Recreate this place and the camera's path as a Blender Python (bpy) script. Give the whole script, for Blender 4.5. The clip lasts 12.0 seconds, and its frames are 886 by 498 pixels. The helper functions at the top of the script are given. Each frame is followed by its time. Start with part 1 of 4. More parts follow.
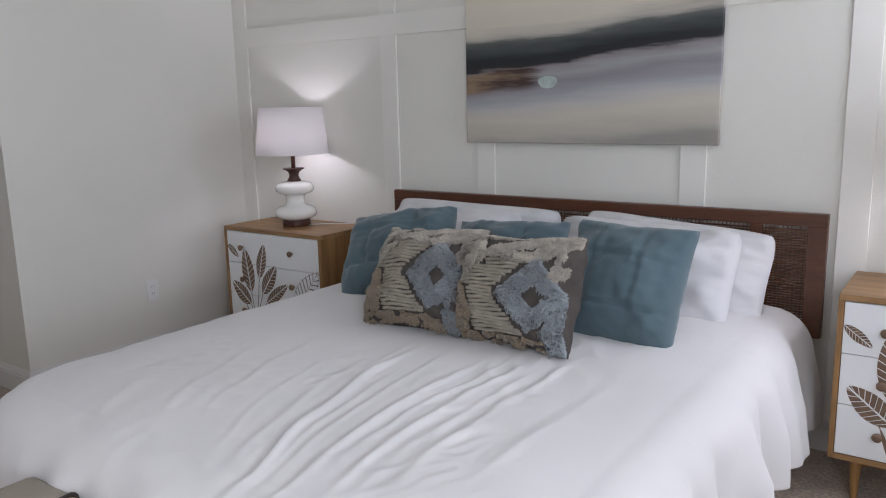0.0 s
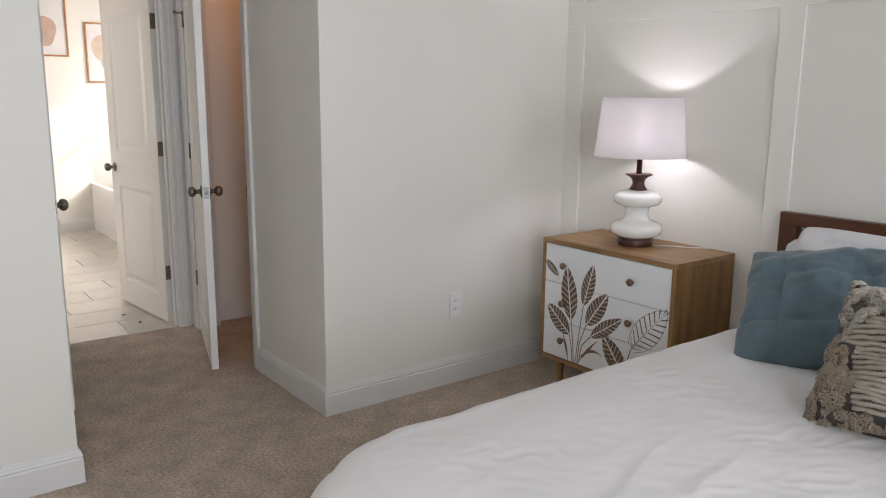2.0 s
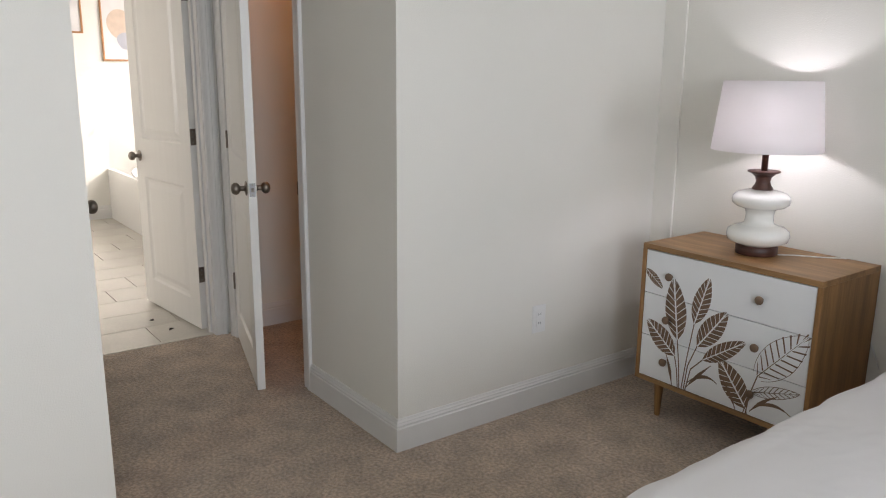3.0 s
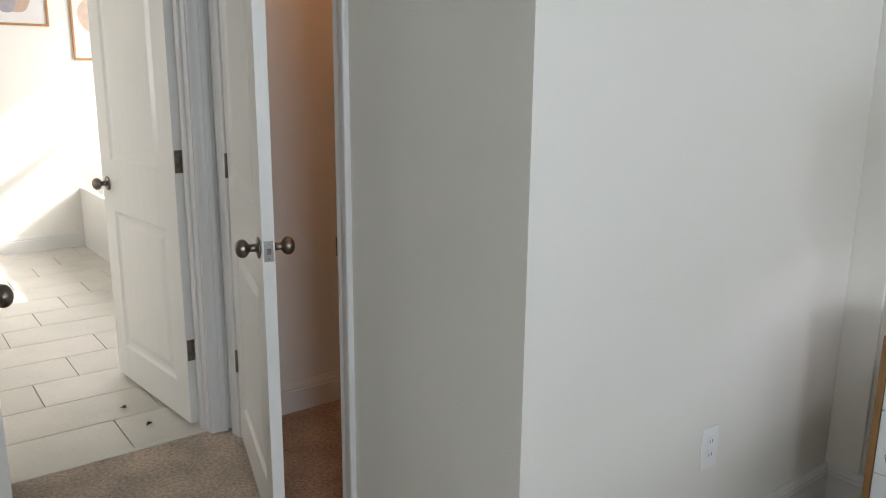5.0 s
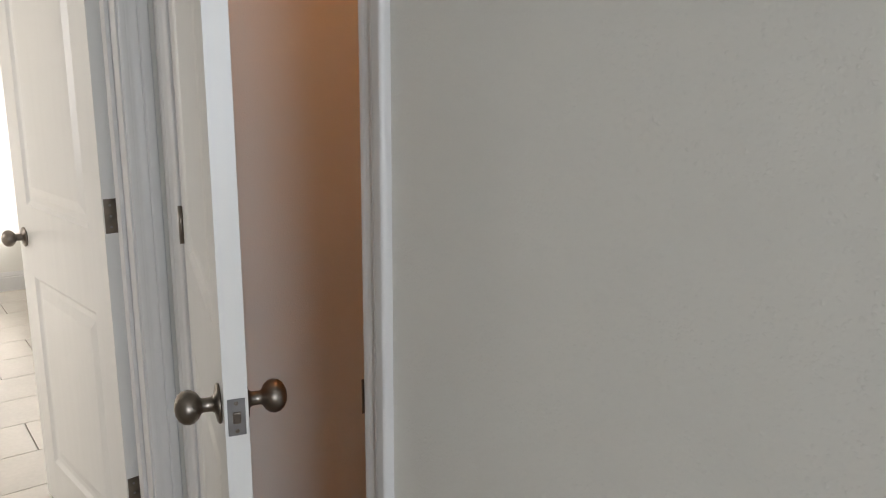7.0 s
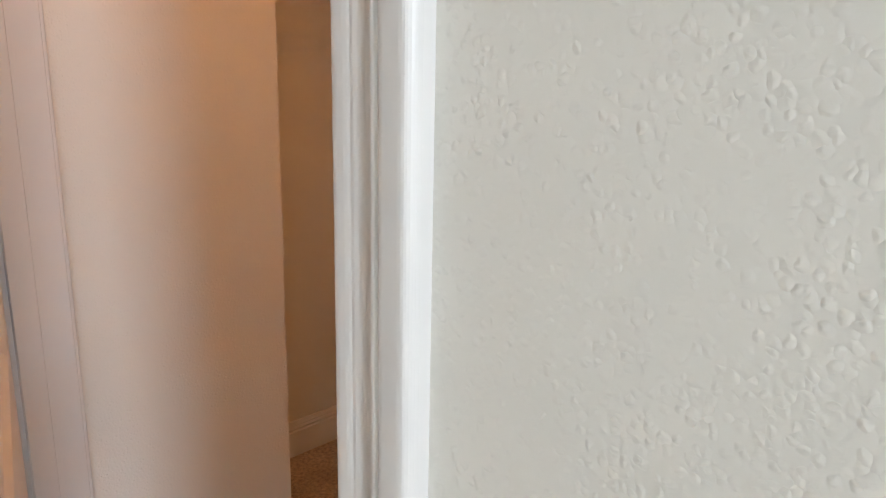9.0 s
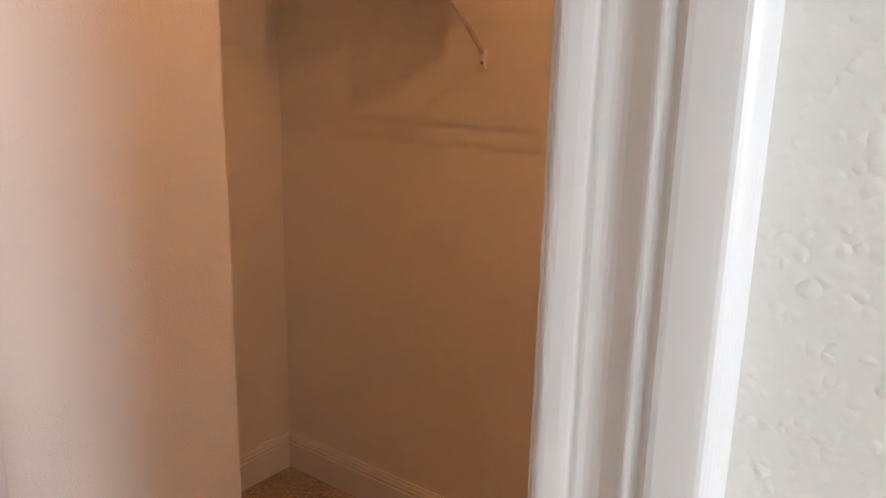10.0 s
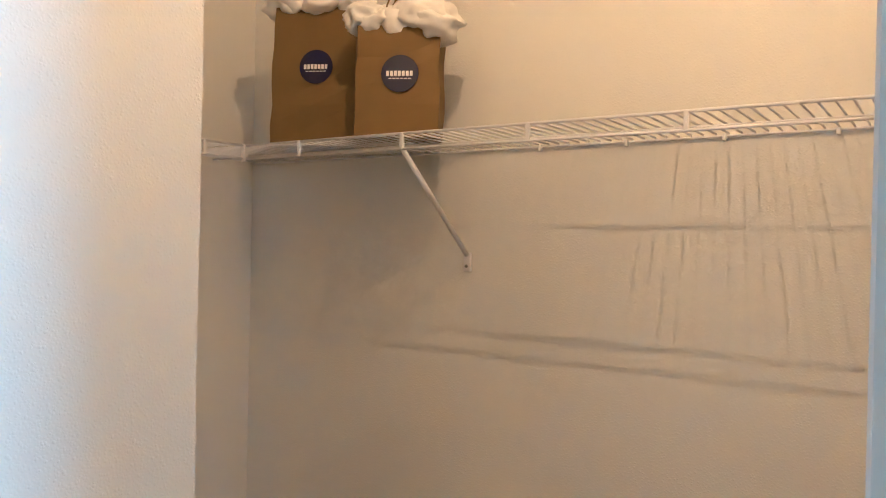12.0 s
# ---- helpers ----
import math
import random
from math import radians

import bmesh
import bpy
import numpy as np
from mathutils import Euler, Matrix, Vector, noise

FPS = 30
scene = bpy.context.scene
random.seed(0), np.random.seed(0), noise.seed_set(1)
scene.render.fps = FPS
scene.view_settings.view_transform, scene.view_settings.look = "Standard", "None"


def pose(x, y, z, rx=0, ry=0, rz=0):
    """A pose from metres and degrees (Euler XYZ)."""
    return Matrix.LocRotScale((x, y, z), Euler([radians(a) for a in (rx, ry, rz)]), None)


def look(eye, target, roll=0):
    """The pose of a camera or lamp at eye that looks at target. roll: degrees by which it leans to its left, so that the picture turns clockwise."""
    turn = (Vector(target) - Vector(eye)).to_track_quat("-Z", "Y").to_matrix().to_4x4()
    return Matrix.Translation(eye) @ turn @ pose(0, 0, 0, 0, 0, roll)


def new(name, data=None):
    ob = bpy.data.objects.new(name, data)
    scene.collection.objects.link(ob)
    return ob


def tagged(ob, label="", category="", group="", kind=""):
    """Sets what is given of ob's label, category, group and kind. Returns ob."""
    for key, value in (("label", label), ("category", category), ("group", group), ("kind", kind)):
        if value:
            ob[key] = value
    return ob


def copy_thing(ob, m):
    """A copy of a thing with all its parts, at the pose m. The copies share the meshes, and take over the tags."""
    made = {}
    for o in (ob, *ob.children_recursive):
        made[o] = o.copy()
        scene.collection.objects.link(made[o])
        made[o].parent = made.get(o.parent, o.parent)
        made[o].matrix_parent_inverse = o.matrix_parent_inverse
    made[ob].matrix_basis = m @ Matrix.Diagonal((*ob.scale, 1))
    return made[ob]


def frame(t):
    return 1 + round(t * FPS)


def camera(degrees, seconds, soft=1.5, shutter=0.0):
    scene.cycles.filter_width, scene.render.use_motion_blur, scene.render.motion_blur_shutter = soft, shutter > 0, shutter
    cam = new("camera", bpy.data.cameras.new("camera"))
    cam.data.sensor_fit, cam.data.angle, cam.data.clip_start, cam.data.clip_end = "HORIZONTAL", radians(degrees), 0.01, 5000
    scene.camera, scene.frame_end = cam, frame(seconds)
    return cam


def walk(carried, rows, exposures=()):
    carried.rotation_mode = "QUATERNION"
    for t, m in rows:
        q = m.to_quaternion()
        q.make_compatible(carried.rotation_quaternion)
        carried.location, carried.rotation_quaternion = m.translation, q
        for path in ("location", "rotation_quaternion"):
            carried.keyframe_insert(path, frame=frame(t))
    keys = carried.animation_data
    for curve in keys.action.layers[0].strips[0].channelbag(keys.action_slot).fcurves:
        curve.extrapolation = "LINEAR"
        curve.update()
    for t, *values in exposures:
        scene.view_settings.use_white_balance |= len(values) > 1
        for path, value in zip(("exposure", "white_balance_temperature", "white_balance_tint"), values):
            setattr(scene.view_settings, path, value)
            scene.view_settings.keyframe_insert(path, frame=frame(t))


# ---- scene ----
cam = camera(60.1, 12.0, soft=1.1)
PATH = [
    (0, (3.854, -1.796, 1.421), (2.715, -0.195, 1.047), -1.3),
    (0.5, (3.661, -1.731, 1.402), (2.288, -0.331, 1.009), -0.6),
    (1, (3.439, -1.69, 1.404), (1.974, -0.384, 1.02), -0.0),
    (1.5, (3.185, -1.609, 1.398), (1.652, -0.379, 1.025), 0.3),
    (2, (2.898, -1.546, 1.413), (1.334, -0.362, 1.024), 0.5),
    (2.5, (2.593, -1.511, 1.409), (1.018, -0.353, 0.989), 0.5),
    (3, (2.295, -1.5, 1.432), (0.731, -0.335, 0.987), 0.5),
    (3.2, (2.177, -1.481, 1.425), (0.618, -0.312, 0.974), 0.4),
    (5, (1.127, -1.079, 1.418), (-0.425, 0.103, 0.98), 0.5),
    (5.5, (0.854, -0.924, 1.416), (-0.704, 0.258, 0.994), 0.7),
    (6, (0.621, -0.783, 1.411), (-0.939, 0.395, 0.993), 0.6),
    (6.5, (0.379, -0.691, 1.406), (-1.183, 0.492, 1.005), 0.8),
    (6.7, (0.298, -0.659, 1.412), (-1.262, 0.526, 1.008), 0.5),
    (8.3, (-0.225, -0.3, 1.429), (-1.729, 0.930, 0.957), 1.1),
    (8.5, (-0.3, -0.268, 1.43), (-1.813, 0.982, 1.049), 0.7),
    (9, (-0.45, -0.262, 1.431), (-1.808, 1.120, 0.931), 1.2),
    (9.5, (-0.548, -0.262, 1.432), (-1.794, 1.226, 0.946), 1.1),
    (10, (-0.655, -0.245, 1.437), (-1.810, 1.317, 0.958), 1.3),
    (10.5, (-0.727, -0.22, 1.412), (-1.853, 1.395, 1.066), 1.3),
    (11, (-0.79, -0.19, 1.447), (-1.890, 1.466, 1.231), 1.2),
    (11.5, (-0.803, -0.183, 1.490), (-1.868, 1.508, 1.430), 1.2),
    (12, (-0.784, -0.176, 1.484), (-1.893, 1.488, 1.473), 1.2),
]
walk(cam, [(t, look(e, g, r)) for t, e, g, r in PATH],
     exposures=[(0.0, -0.44, 6250, 20), (0.5, -0.24, 6600, 21), (1.0, -0.04, 6600, 20), (1.5, -0.04, 6550, 19), (3.0, 0.04, 6500, 17), (5.0, 0.09, 6200, 13),
                (6.7, 0.20, 6350, 16), (8.3, 1.08, 6150, 15), (9.0, 1.34, 6250, 14), (9.5, 1.44, 6200, 15), (10.0, 1.52, 6250, 18), (10.5, 1.88, 6200, 14),
                (11.0, 2.24, 5000, 4), (11.5, 2.26, 4100, -9), (12.0, 2.24, 3900, -11)])

# ---- world and large lights ----
SUN_DIR = Vector((-0.25, -0.78, -0.57)).normalized()
world = bpy.data.worlds.new("sky")
world.use_nodes = True
scene.world = world
wn, wl = world.node_tree.nodes, world.node_tree.links
sky = wn.new("ShaderNodeTexSky")
sky.sky_type, sky.sun_disc = "NISHITA", False
sky.sun_elevation = math.asin(-SUN_DIR.z)
sky.sun_rotation = math.atan2(-SUN_DIR.x, -SUN_DIR.y)
wl.new(sky.outputs["Color"], wn["Background"].inputs["Color"])
wn["Background"].inputs["Strength"].default_value = 0.15


def lamp(name, kind, energy, m, color=(1, 1, 1), size=0.1, size_y=None):
    d = bpy.data.lights.new(name, kind)
    d.energy, d.color = energy, color
    if kind == "AREA":
        d.size = size
        if size_y:
            d.shape, d.size_y = "RECTANGLE", size_y
    elif kind == "SUN":
        d.angle = radians(size)
    else:
        d.shadow_soft_size = size
    ob = new(name, d)
    ob.matrix_world = m
    return ob


DAY = (0.84, 0.93, 1.0)
lamp("sun", "SUN", 5.0, look((0, 0, 6), Vector((0, 0, 6)) + SUN_DIR), (1, 0.95, 0.86), 0.5)
for wy, watts in ((-1.95, 66), (0.80, 25)):
    lamp("window_light", "AREA", watts, look((4.60, wy, 1.55), (0, wy, 1.2)), DAY, 1.1, 1.5)
lamp("window_light", "AREA", 38, look((-4.5, 1.36, 1.75), (-4.5, -1, 0.8)), (1, 0.97, 0.92), 1.5, 1.0)
# added fill from the south, brightens the bathroom door face
lamp("window_light", "AREA", 14, look((-3.6, -2.16, 1.60), (-3.0, 0, 1.0)), (1, 0.94, 0.84), 1.0, 1.2)
WARM = (1.0, 0.43, 0.15)
lamp("closet_bulb", "POINT", 6.8, pose(-1.19, 0.553, 2.628), WARM, 0.004)

# ---- materials ----


def mat(name, color, rough=0.5, metal=0.0, var=0.0, vscale=3.0, bump=0.0, bscale=100.0, bdist=0.002, bdetail=2.0, ramp=None,
        coords="Object", stretch=(1, 1, 1), sheen=0.0, coat=0.0, rnd=0.0, var2=0.0, vscale2=40.0, transmission=0.0, emit=None, emit_strength=0.0):
    m = bpy.data.materials.new(name)
    m.use_nodes = True
    n, l = m.node_tree.nodes, m.node_tree.links
    b = n["Principled BSDF"]
    b.inputs["Roughness"].default_value, b.inputs["Metallic"].default_value = rough, metal
    b.inputs["Sheen Weight"].default_value, b.inputs["Coat Weight"].default_value = sheen, coat
    b.inputs["Transmission Weight"].default_value = transmission
    b.inputs["Base Color"].default_value = (*color, 1)
    if emit:
        b.inputs["Emission Color"].default_value, b.inputs["Emission Strength"].default_value = (*emit, 1), emit_strength
    tc = n.new("ShaderNodeTexCoord")
    mp = n.new("ShaderNodeMapping")
    mp.inputs["Scale"].default_value = stretch
    l.new(tc.outputs[coords], mp.inputs["Vector"])
    last = None
    for amount, size, det in ((var, vscale, 4.0), (var2, vscale2, 3.0)):
        if amount:
            t = n.new("ShaderNodeTexNoise")
            t.inputs["Scale"].default_value, t.inputs["Detail"].default_value = size, det
            l.new(mp.outputs["Vector"], t.inputs["Vector"])
            r = n.new("ShaderNodeMapRange")
            r.inputs["From Min"].default_value, r.inputs["From Max"].default_value = 0.3, 0.7
            r.inputs["To Min"].default_value, r.inputs["To Max"].default_value = 1 - amount, 1 + amount
            l.new(t.outputs["Fac"], r.inputs["Value"])
            if last is None:
                last = r.outputs["Result"]
            else:
                x = n.new("ShaderNodeMath")
                x.operation = "MULTIPLY"
                l.new(last, x.inputs[0]), l.new(r.outputs["Result"], x.inputs[1])
                last = x.outputs[0]
    if rnd:
        o = n.new("ShaderNodeObjectInfo")
        r = n.new("ShaderNodeMapRange")
        r.inputs["To Min"].default_value, r.inputs["To Max"].default_value = 1 - rnd, 1 + rnd
        l.new(o.outputs["Random"], r.inputs["Value"])
        if last is None:
            last = r.outputs["Result"]
        else:
            x = n.new("ShaderNodeMath")
            x.operation = "MULTIPLY"
            l.new(last, x.inputs[0]), l.new(r.outputs["Result"], x.inputs[1])
            last = x.outputs[0]
    if last is not None:
        v = n.new("ShaderNodeVectorMath")
        v.operation = "SCALE"
        v.inputs[0].default_value = color
        l.new(last, v.inputs["Scale"])
        l.new(v.outputs["Vector"], b.inputs["Base Color"])
    if bump:
        t = n.new("ShaderNodeTexNoise")
        t.inputs["Scale"].default_value, t.inputs["Detail"].default_value = bscale, bdetail
        l.new(mp.outputs["Vector"], t.inputs["Vector"])
        h = t.outputs["Fac"]
        if ramp:
            r = n.new("ShaderNodeMapRange")
            r.interpolation_type = "SMOOTHSTEP"
            r.inputs["From Min"].default_value, r.inputs["From Max"].default_value = ramp
            l.new(h, r.inputs["Value"])
            h = r.outputs["Result"]
        u = n.new("ShaderNodeBump")
        u.inputs["Strength"].default_value, u.inputs["Distance"].default_value = bump, bdist
        l.new(h, u.inputs["Height"])
        l.new(u.outputs["Normal"], b.inputs["Normal"])
    return m


M_WALL = mat("wall_paint", (0.77, 0.752, 0.69), 0.55, var=0.02, vscale=1.3)


def orange_peel(m, scale, strength):
    """Sprayed drywall texture: two close-set layers of soft round specks of uneven height."""
    n, l = m.node_tree.nodes, m.node_tree.links
    tc = n.new("ShaderNodeTexCoord")
    warp = n.new("ShaderNodeTexNoise")
    warp.inputs["Scale"].default_value = scale * 0.7
    l.new(tc.outputs["Object"], warp.inputs["Vector"])
    sc = n.new("ShaderNodeVectorMath")
    sc.operation = "MULTIPLY_ADD"
    sc.inputs[1].default_value = (0.005, 0.005, 0.005)
    l.new(warp.outputs["Color"], sc.inputs[0]), l.new(tc.outputs["Object"], sc.inputs[2])
    total = None
    for size, shift in ((scale, 0.0), (scale * 0.83, 0.37)):
        mp = n.new("ShaderNodeMapping")
        mp.inputs["Location"].default_value = (shift, shift, shift)
        l.new(sc.outputs[0], mp.inputs["Vector"])
        v = n.new("ShaderNodeTexVoronoi")
        v.inputs["Scale"].default_value = size
        l.new(mp.outputs["Vector"], v.inputs["Vector"])
        r = n.new("ShaderNodeMapRange")
        r.interpolation_type = "SMOOTHSTEP"
        r.inputs["From Min"].default_value, r.inputs["From Max"].default_value = 0.56, 0.06
        l.new(v.outputs["Distance"], r.inputs["Value"])
        sep = n.new("ShaderNodeSeparateColor")
        l.new(v.outputs["Color"], sep.inputs[0])
        high = n.new("ShaderNodeMapRange")
        high.inputs["To Min"].default_value, high.inputs["To Max"].default_value = 0.15, 1.0
        l.new(sep.outputs[0], high.inputs["Value"])
        x = n.new("ShaderNodeMath")
        x.operation = "MULTIPLY"
        l.new(r.outputs["Result"], x.inputs[0]), l.new(high.outputs["Result"], x.inputs[1])
        if total is None:
            total = x.outputs[0]
        else:
            a = n.new("ShaderNodeMath")
            a.operation = "MAXIMUM"
            l.new(total, a.inputs[0]), l.new(x.outputs[0], a.inputs[1])
            total = a.outputs[0]
    u = n.new("ShaderNodeBump")
    u.inputs["Strength"].default_value, u.inputs["Distance"].default_value = strength, 0.0011
    l.new(total, u.inputs["Height"]), l.new(u.outputs["Normal"], n["Principled BSDF"].inputs["Normal"])


orange_peel(M_WALL, 185, 0.42)
M_BATTEN = mat("accent_paint", (0.80, 0.78, 0.72), 0.45, var=0.02, vscale=2)
M_CEIL = mat("ceiling_paint", (0.80, 0.80, 0.78), 0.8, var=0.02, vscale=2, bump=0.4, bscale=60, ramp=(0.5, 0.7))
M_TRIM = mat("trim_paint", (0.72, 0.712, 0.69), 0.36, var=0.02, vscale=6)
M_DOOR = mat("door_paint", (0.80, 0.79, 0.75), 0.32, var=0.015, vscale=5, bump=0.06, bscale=40, bdist=0.001, stretch=(6, 6, 0.5))
M_CARPET = mat("carpet", (0.42, 0.322, 0.236), 0.95, var=0.22, vscale=7.0, var2=0.36, vscale2=75, bump=0.9, bscale=150, bdist=0.008, bdetail=4, sheen=0.3)
M_TILE = mat("porcelain_tile", (0.56, 0.53, 0.47), 0.22, var=0.05, vscale=5, rnd=0.05, var2=0.03, vscale2=60)
M_GROUT = mat("grout", (0.30, 0.28, 0.25), 0.9, var=0.08, vscale=30)
M_NICKEL = mat("aged_nickel", (0.23, 0.20, 0.17), 0.30, 1.0, var=0.15, vscale=40)
M_STEEL = mat("latch_steel", (0.30, 0.30, 0.30), 0.35, 1.0, var=0.05, vscale=60)
M_DARK = mat("dark_gap", (0.02, 0.02, 0.02), 0.8)
M_PLASTIC = mat("white_plastic", (0.82, 0.82, 0.80), 0.35)
M_ACACIA = mat("acacia_wood", (0.29, 0.160, 0.064), 0.45, var=0.30, vscale=3.0, var2=0.14, vscale2=22, stretch=(0.6, 7, 7), bump=0.1, bscale=30, bdist=0.001)
M_ACACIA_V = mat("acacia_wood_side", (0.27, 0.14, 0.05), 0.45, var=0.35, vscale=2.4, var2=0.14, vscale2=22, stretch=(7, 7, 0.6), bump=0.1, bscale=30, bdist=0.001)
M_WALNUT = mat("walnut_stain", (0.090, 0.028, 0.010), 0.42, var=0.25, vscale=4, var2=0.15, vscale2=30, stretch=(0.7, 6, 6), coat=0.2)
M_CANE = mat("cane_slat", (0.095, 0.038, 0.016), 0.5, var=0.3, vscale=60)
M_LACQUER = mat("white_lacquer", (0.80, 0.81, 0.81), 0.35, var=0.015, vscale=8)
M_INLAY = mat("brown_inlay", (0.17, 0.105, 0.065), 0.55, var=0.2, vscale=25)
M_DUVET = mat("white_cotton", (0.76, 0.735, 0.72), 0.85, var=0.02, vscale=3, bump=0.30, bscale=260, bdist=0.001, sheen=0.25)
M_PILLOW = mat("white_percale", (0.68, 0.67, 0.675), 0.8, bump=0.25, bscale=260, bdist=0.001, var=0.02, vscale=6, sheen=0.2)
M_BLUE = mat("teal_linen", (0.078, 0.124, 0.143), 0.85, var=0.08, vscale=9, var2=0.12, vscale2=320, bump=0.4, bscale=420, bdist=0.001, sheen=0.3)
M_TAN = mat("tan_tufting", (0.33, 0.24, 0.145), 0.95, var=0.25, vscale=30, sheen=0.4)
M_STRIPE = mat("cream_cord", (0.31, 0.275, 0.22), 0.95, var=0.15, vscale=30, bump=0.6, bscale=350, bdist=0.002)
M_CREAM = mat("cream_tufting", (0.46, 0.40, 0.32), 0.95, var=0.22, vscale=30, sheen=0.4)
M_GREYBLUE = mat("grey_blue_tufting", (0.25, 0.275, 0.285), 0.95, var=0.18, vscale=30, sheen=0.4)
M_TAUPE = mat("taupe_weave", (0.068, 0.056, 0.048), 0.95, var=0.2, vscale=25, bump=0.6, bscale=300, bdist=0.002)
M_OPAL = mat("opal_glass", (0.86, 0.85, 0.80), 0.08, coat=0.6)
M_LAMPWOOD = mat("dark_lamp_wood", (0.065, 0.022, 0.014), 0.42, var=0.2, vscale=30, stretch=(1, 1, 6))
M_KRAFT = mat("kraft_paper", (0.165, 0.098, 0.017), 0.75, var=0.07, vscale=9, bump=0.25, bscale=30, bdist=0.003)
M_TISSUE = mat("tissue_paper", (0.80, 0.78, 0.74), 0.6, bump=0.35, bscale=30, bdist=0.006, bdetail=1.0)
M_NAVY = mat("navy_sticker", (0.010, 0.011, 0.052), 0.25)
M_WHITEINK = mat("white_print", (0.80, 0.80, 0.82), 0.4)
M_WIRE = mat("white_vinyl_wire", (0.80, 0.79, 0.80), 0.35)
M_FRAMEWOOD = mat("oak_frame", (0.42, 0.20, 0.075), 0.45, var=0.2, vscale=20)
M_BENCH = mat("beige_upholstery", (0.38, 0.33, 0.27), 0.85, var=0.05, vscale=10, bump=0.4, bscale=350, bdist=0.001)
M_STRAP = mat("dark_leather", (0.035, 0.022, 0.018), 0.5)
M_TUB = mat("tub_acrylic", (0.83, 0.83, 0.81), 0.15)
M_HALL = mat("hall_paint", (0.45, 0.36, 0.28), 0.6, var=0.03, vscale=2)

shade_mat = bpy.data.materials.new("lamp_shade_linen")
shade_mat.use_nodes = True
sn, sl = shade_mat.node_tree.nodes, shade_mat.node_tree.links
tr, mx = sn.new("ShaderNodeBsdfTranslucent"), sn.new("ShaderNodeMixShader")
tr.inputs["Color"].default_value = (0.86, 0.83, 0.82, 1)
sn["Principled BSDF"].inputs["Base Color"].default_value = (0.84, 0.82, 0.82, 1)
sn["Principled BSDF"].inputs["Roughness"].default_value = 0.9
mx.inputs[0].default_value = 0.45
sl.new(sn["Principled BSDF"].outputs[0], mx.inputs[1]), sl.new(tr.outputs[0], mx.inputs[2])
sl.new(mx.outputs[0], sn["Material Output"].inputs["Surface"])

glass_mat = bpy.data.materials.new("window_glass")
glass_mat.use_nodes = True
gp = glass_mat.node_tree.nodes["Principled BSDF"]
gp.inputs["Transmission Weight"].default_value, gp.inputs["Roughness"].default_value, gp.inputs["IOR"].default_value = 1.0, 0.0, 1.45


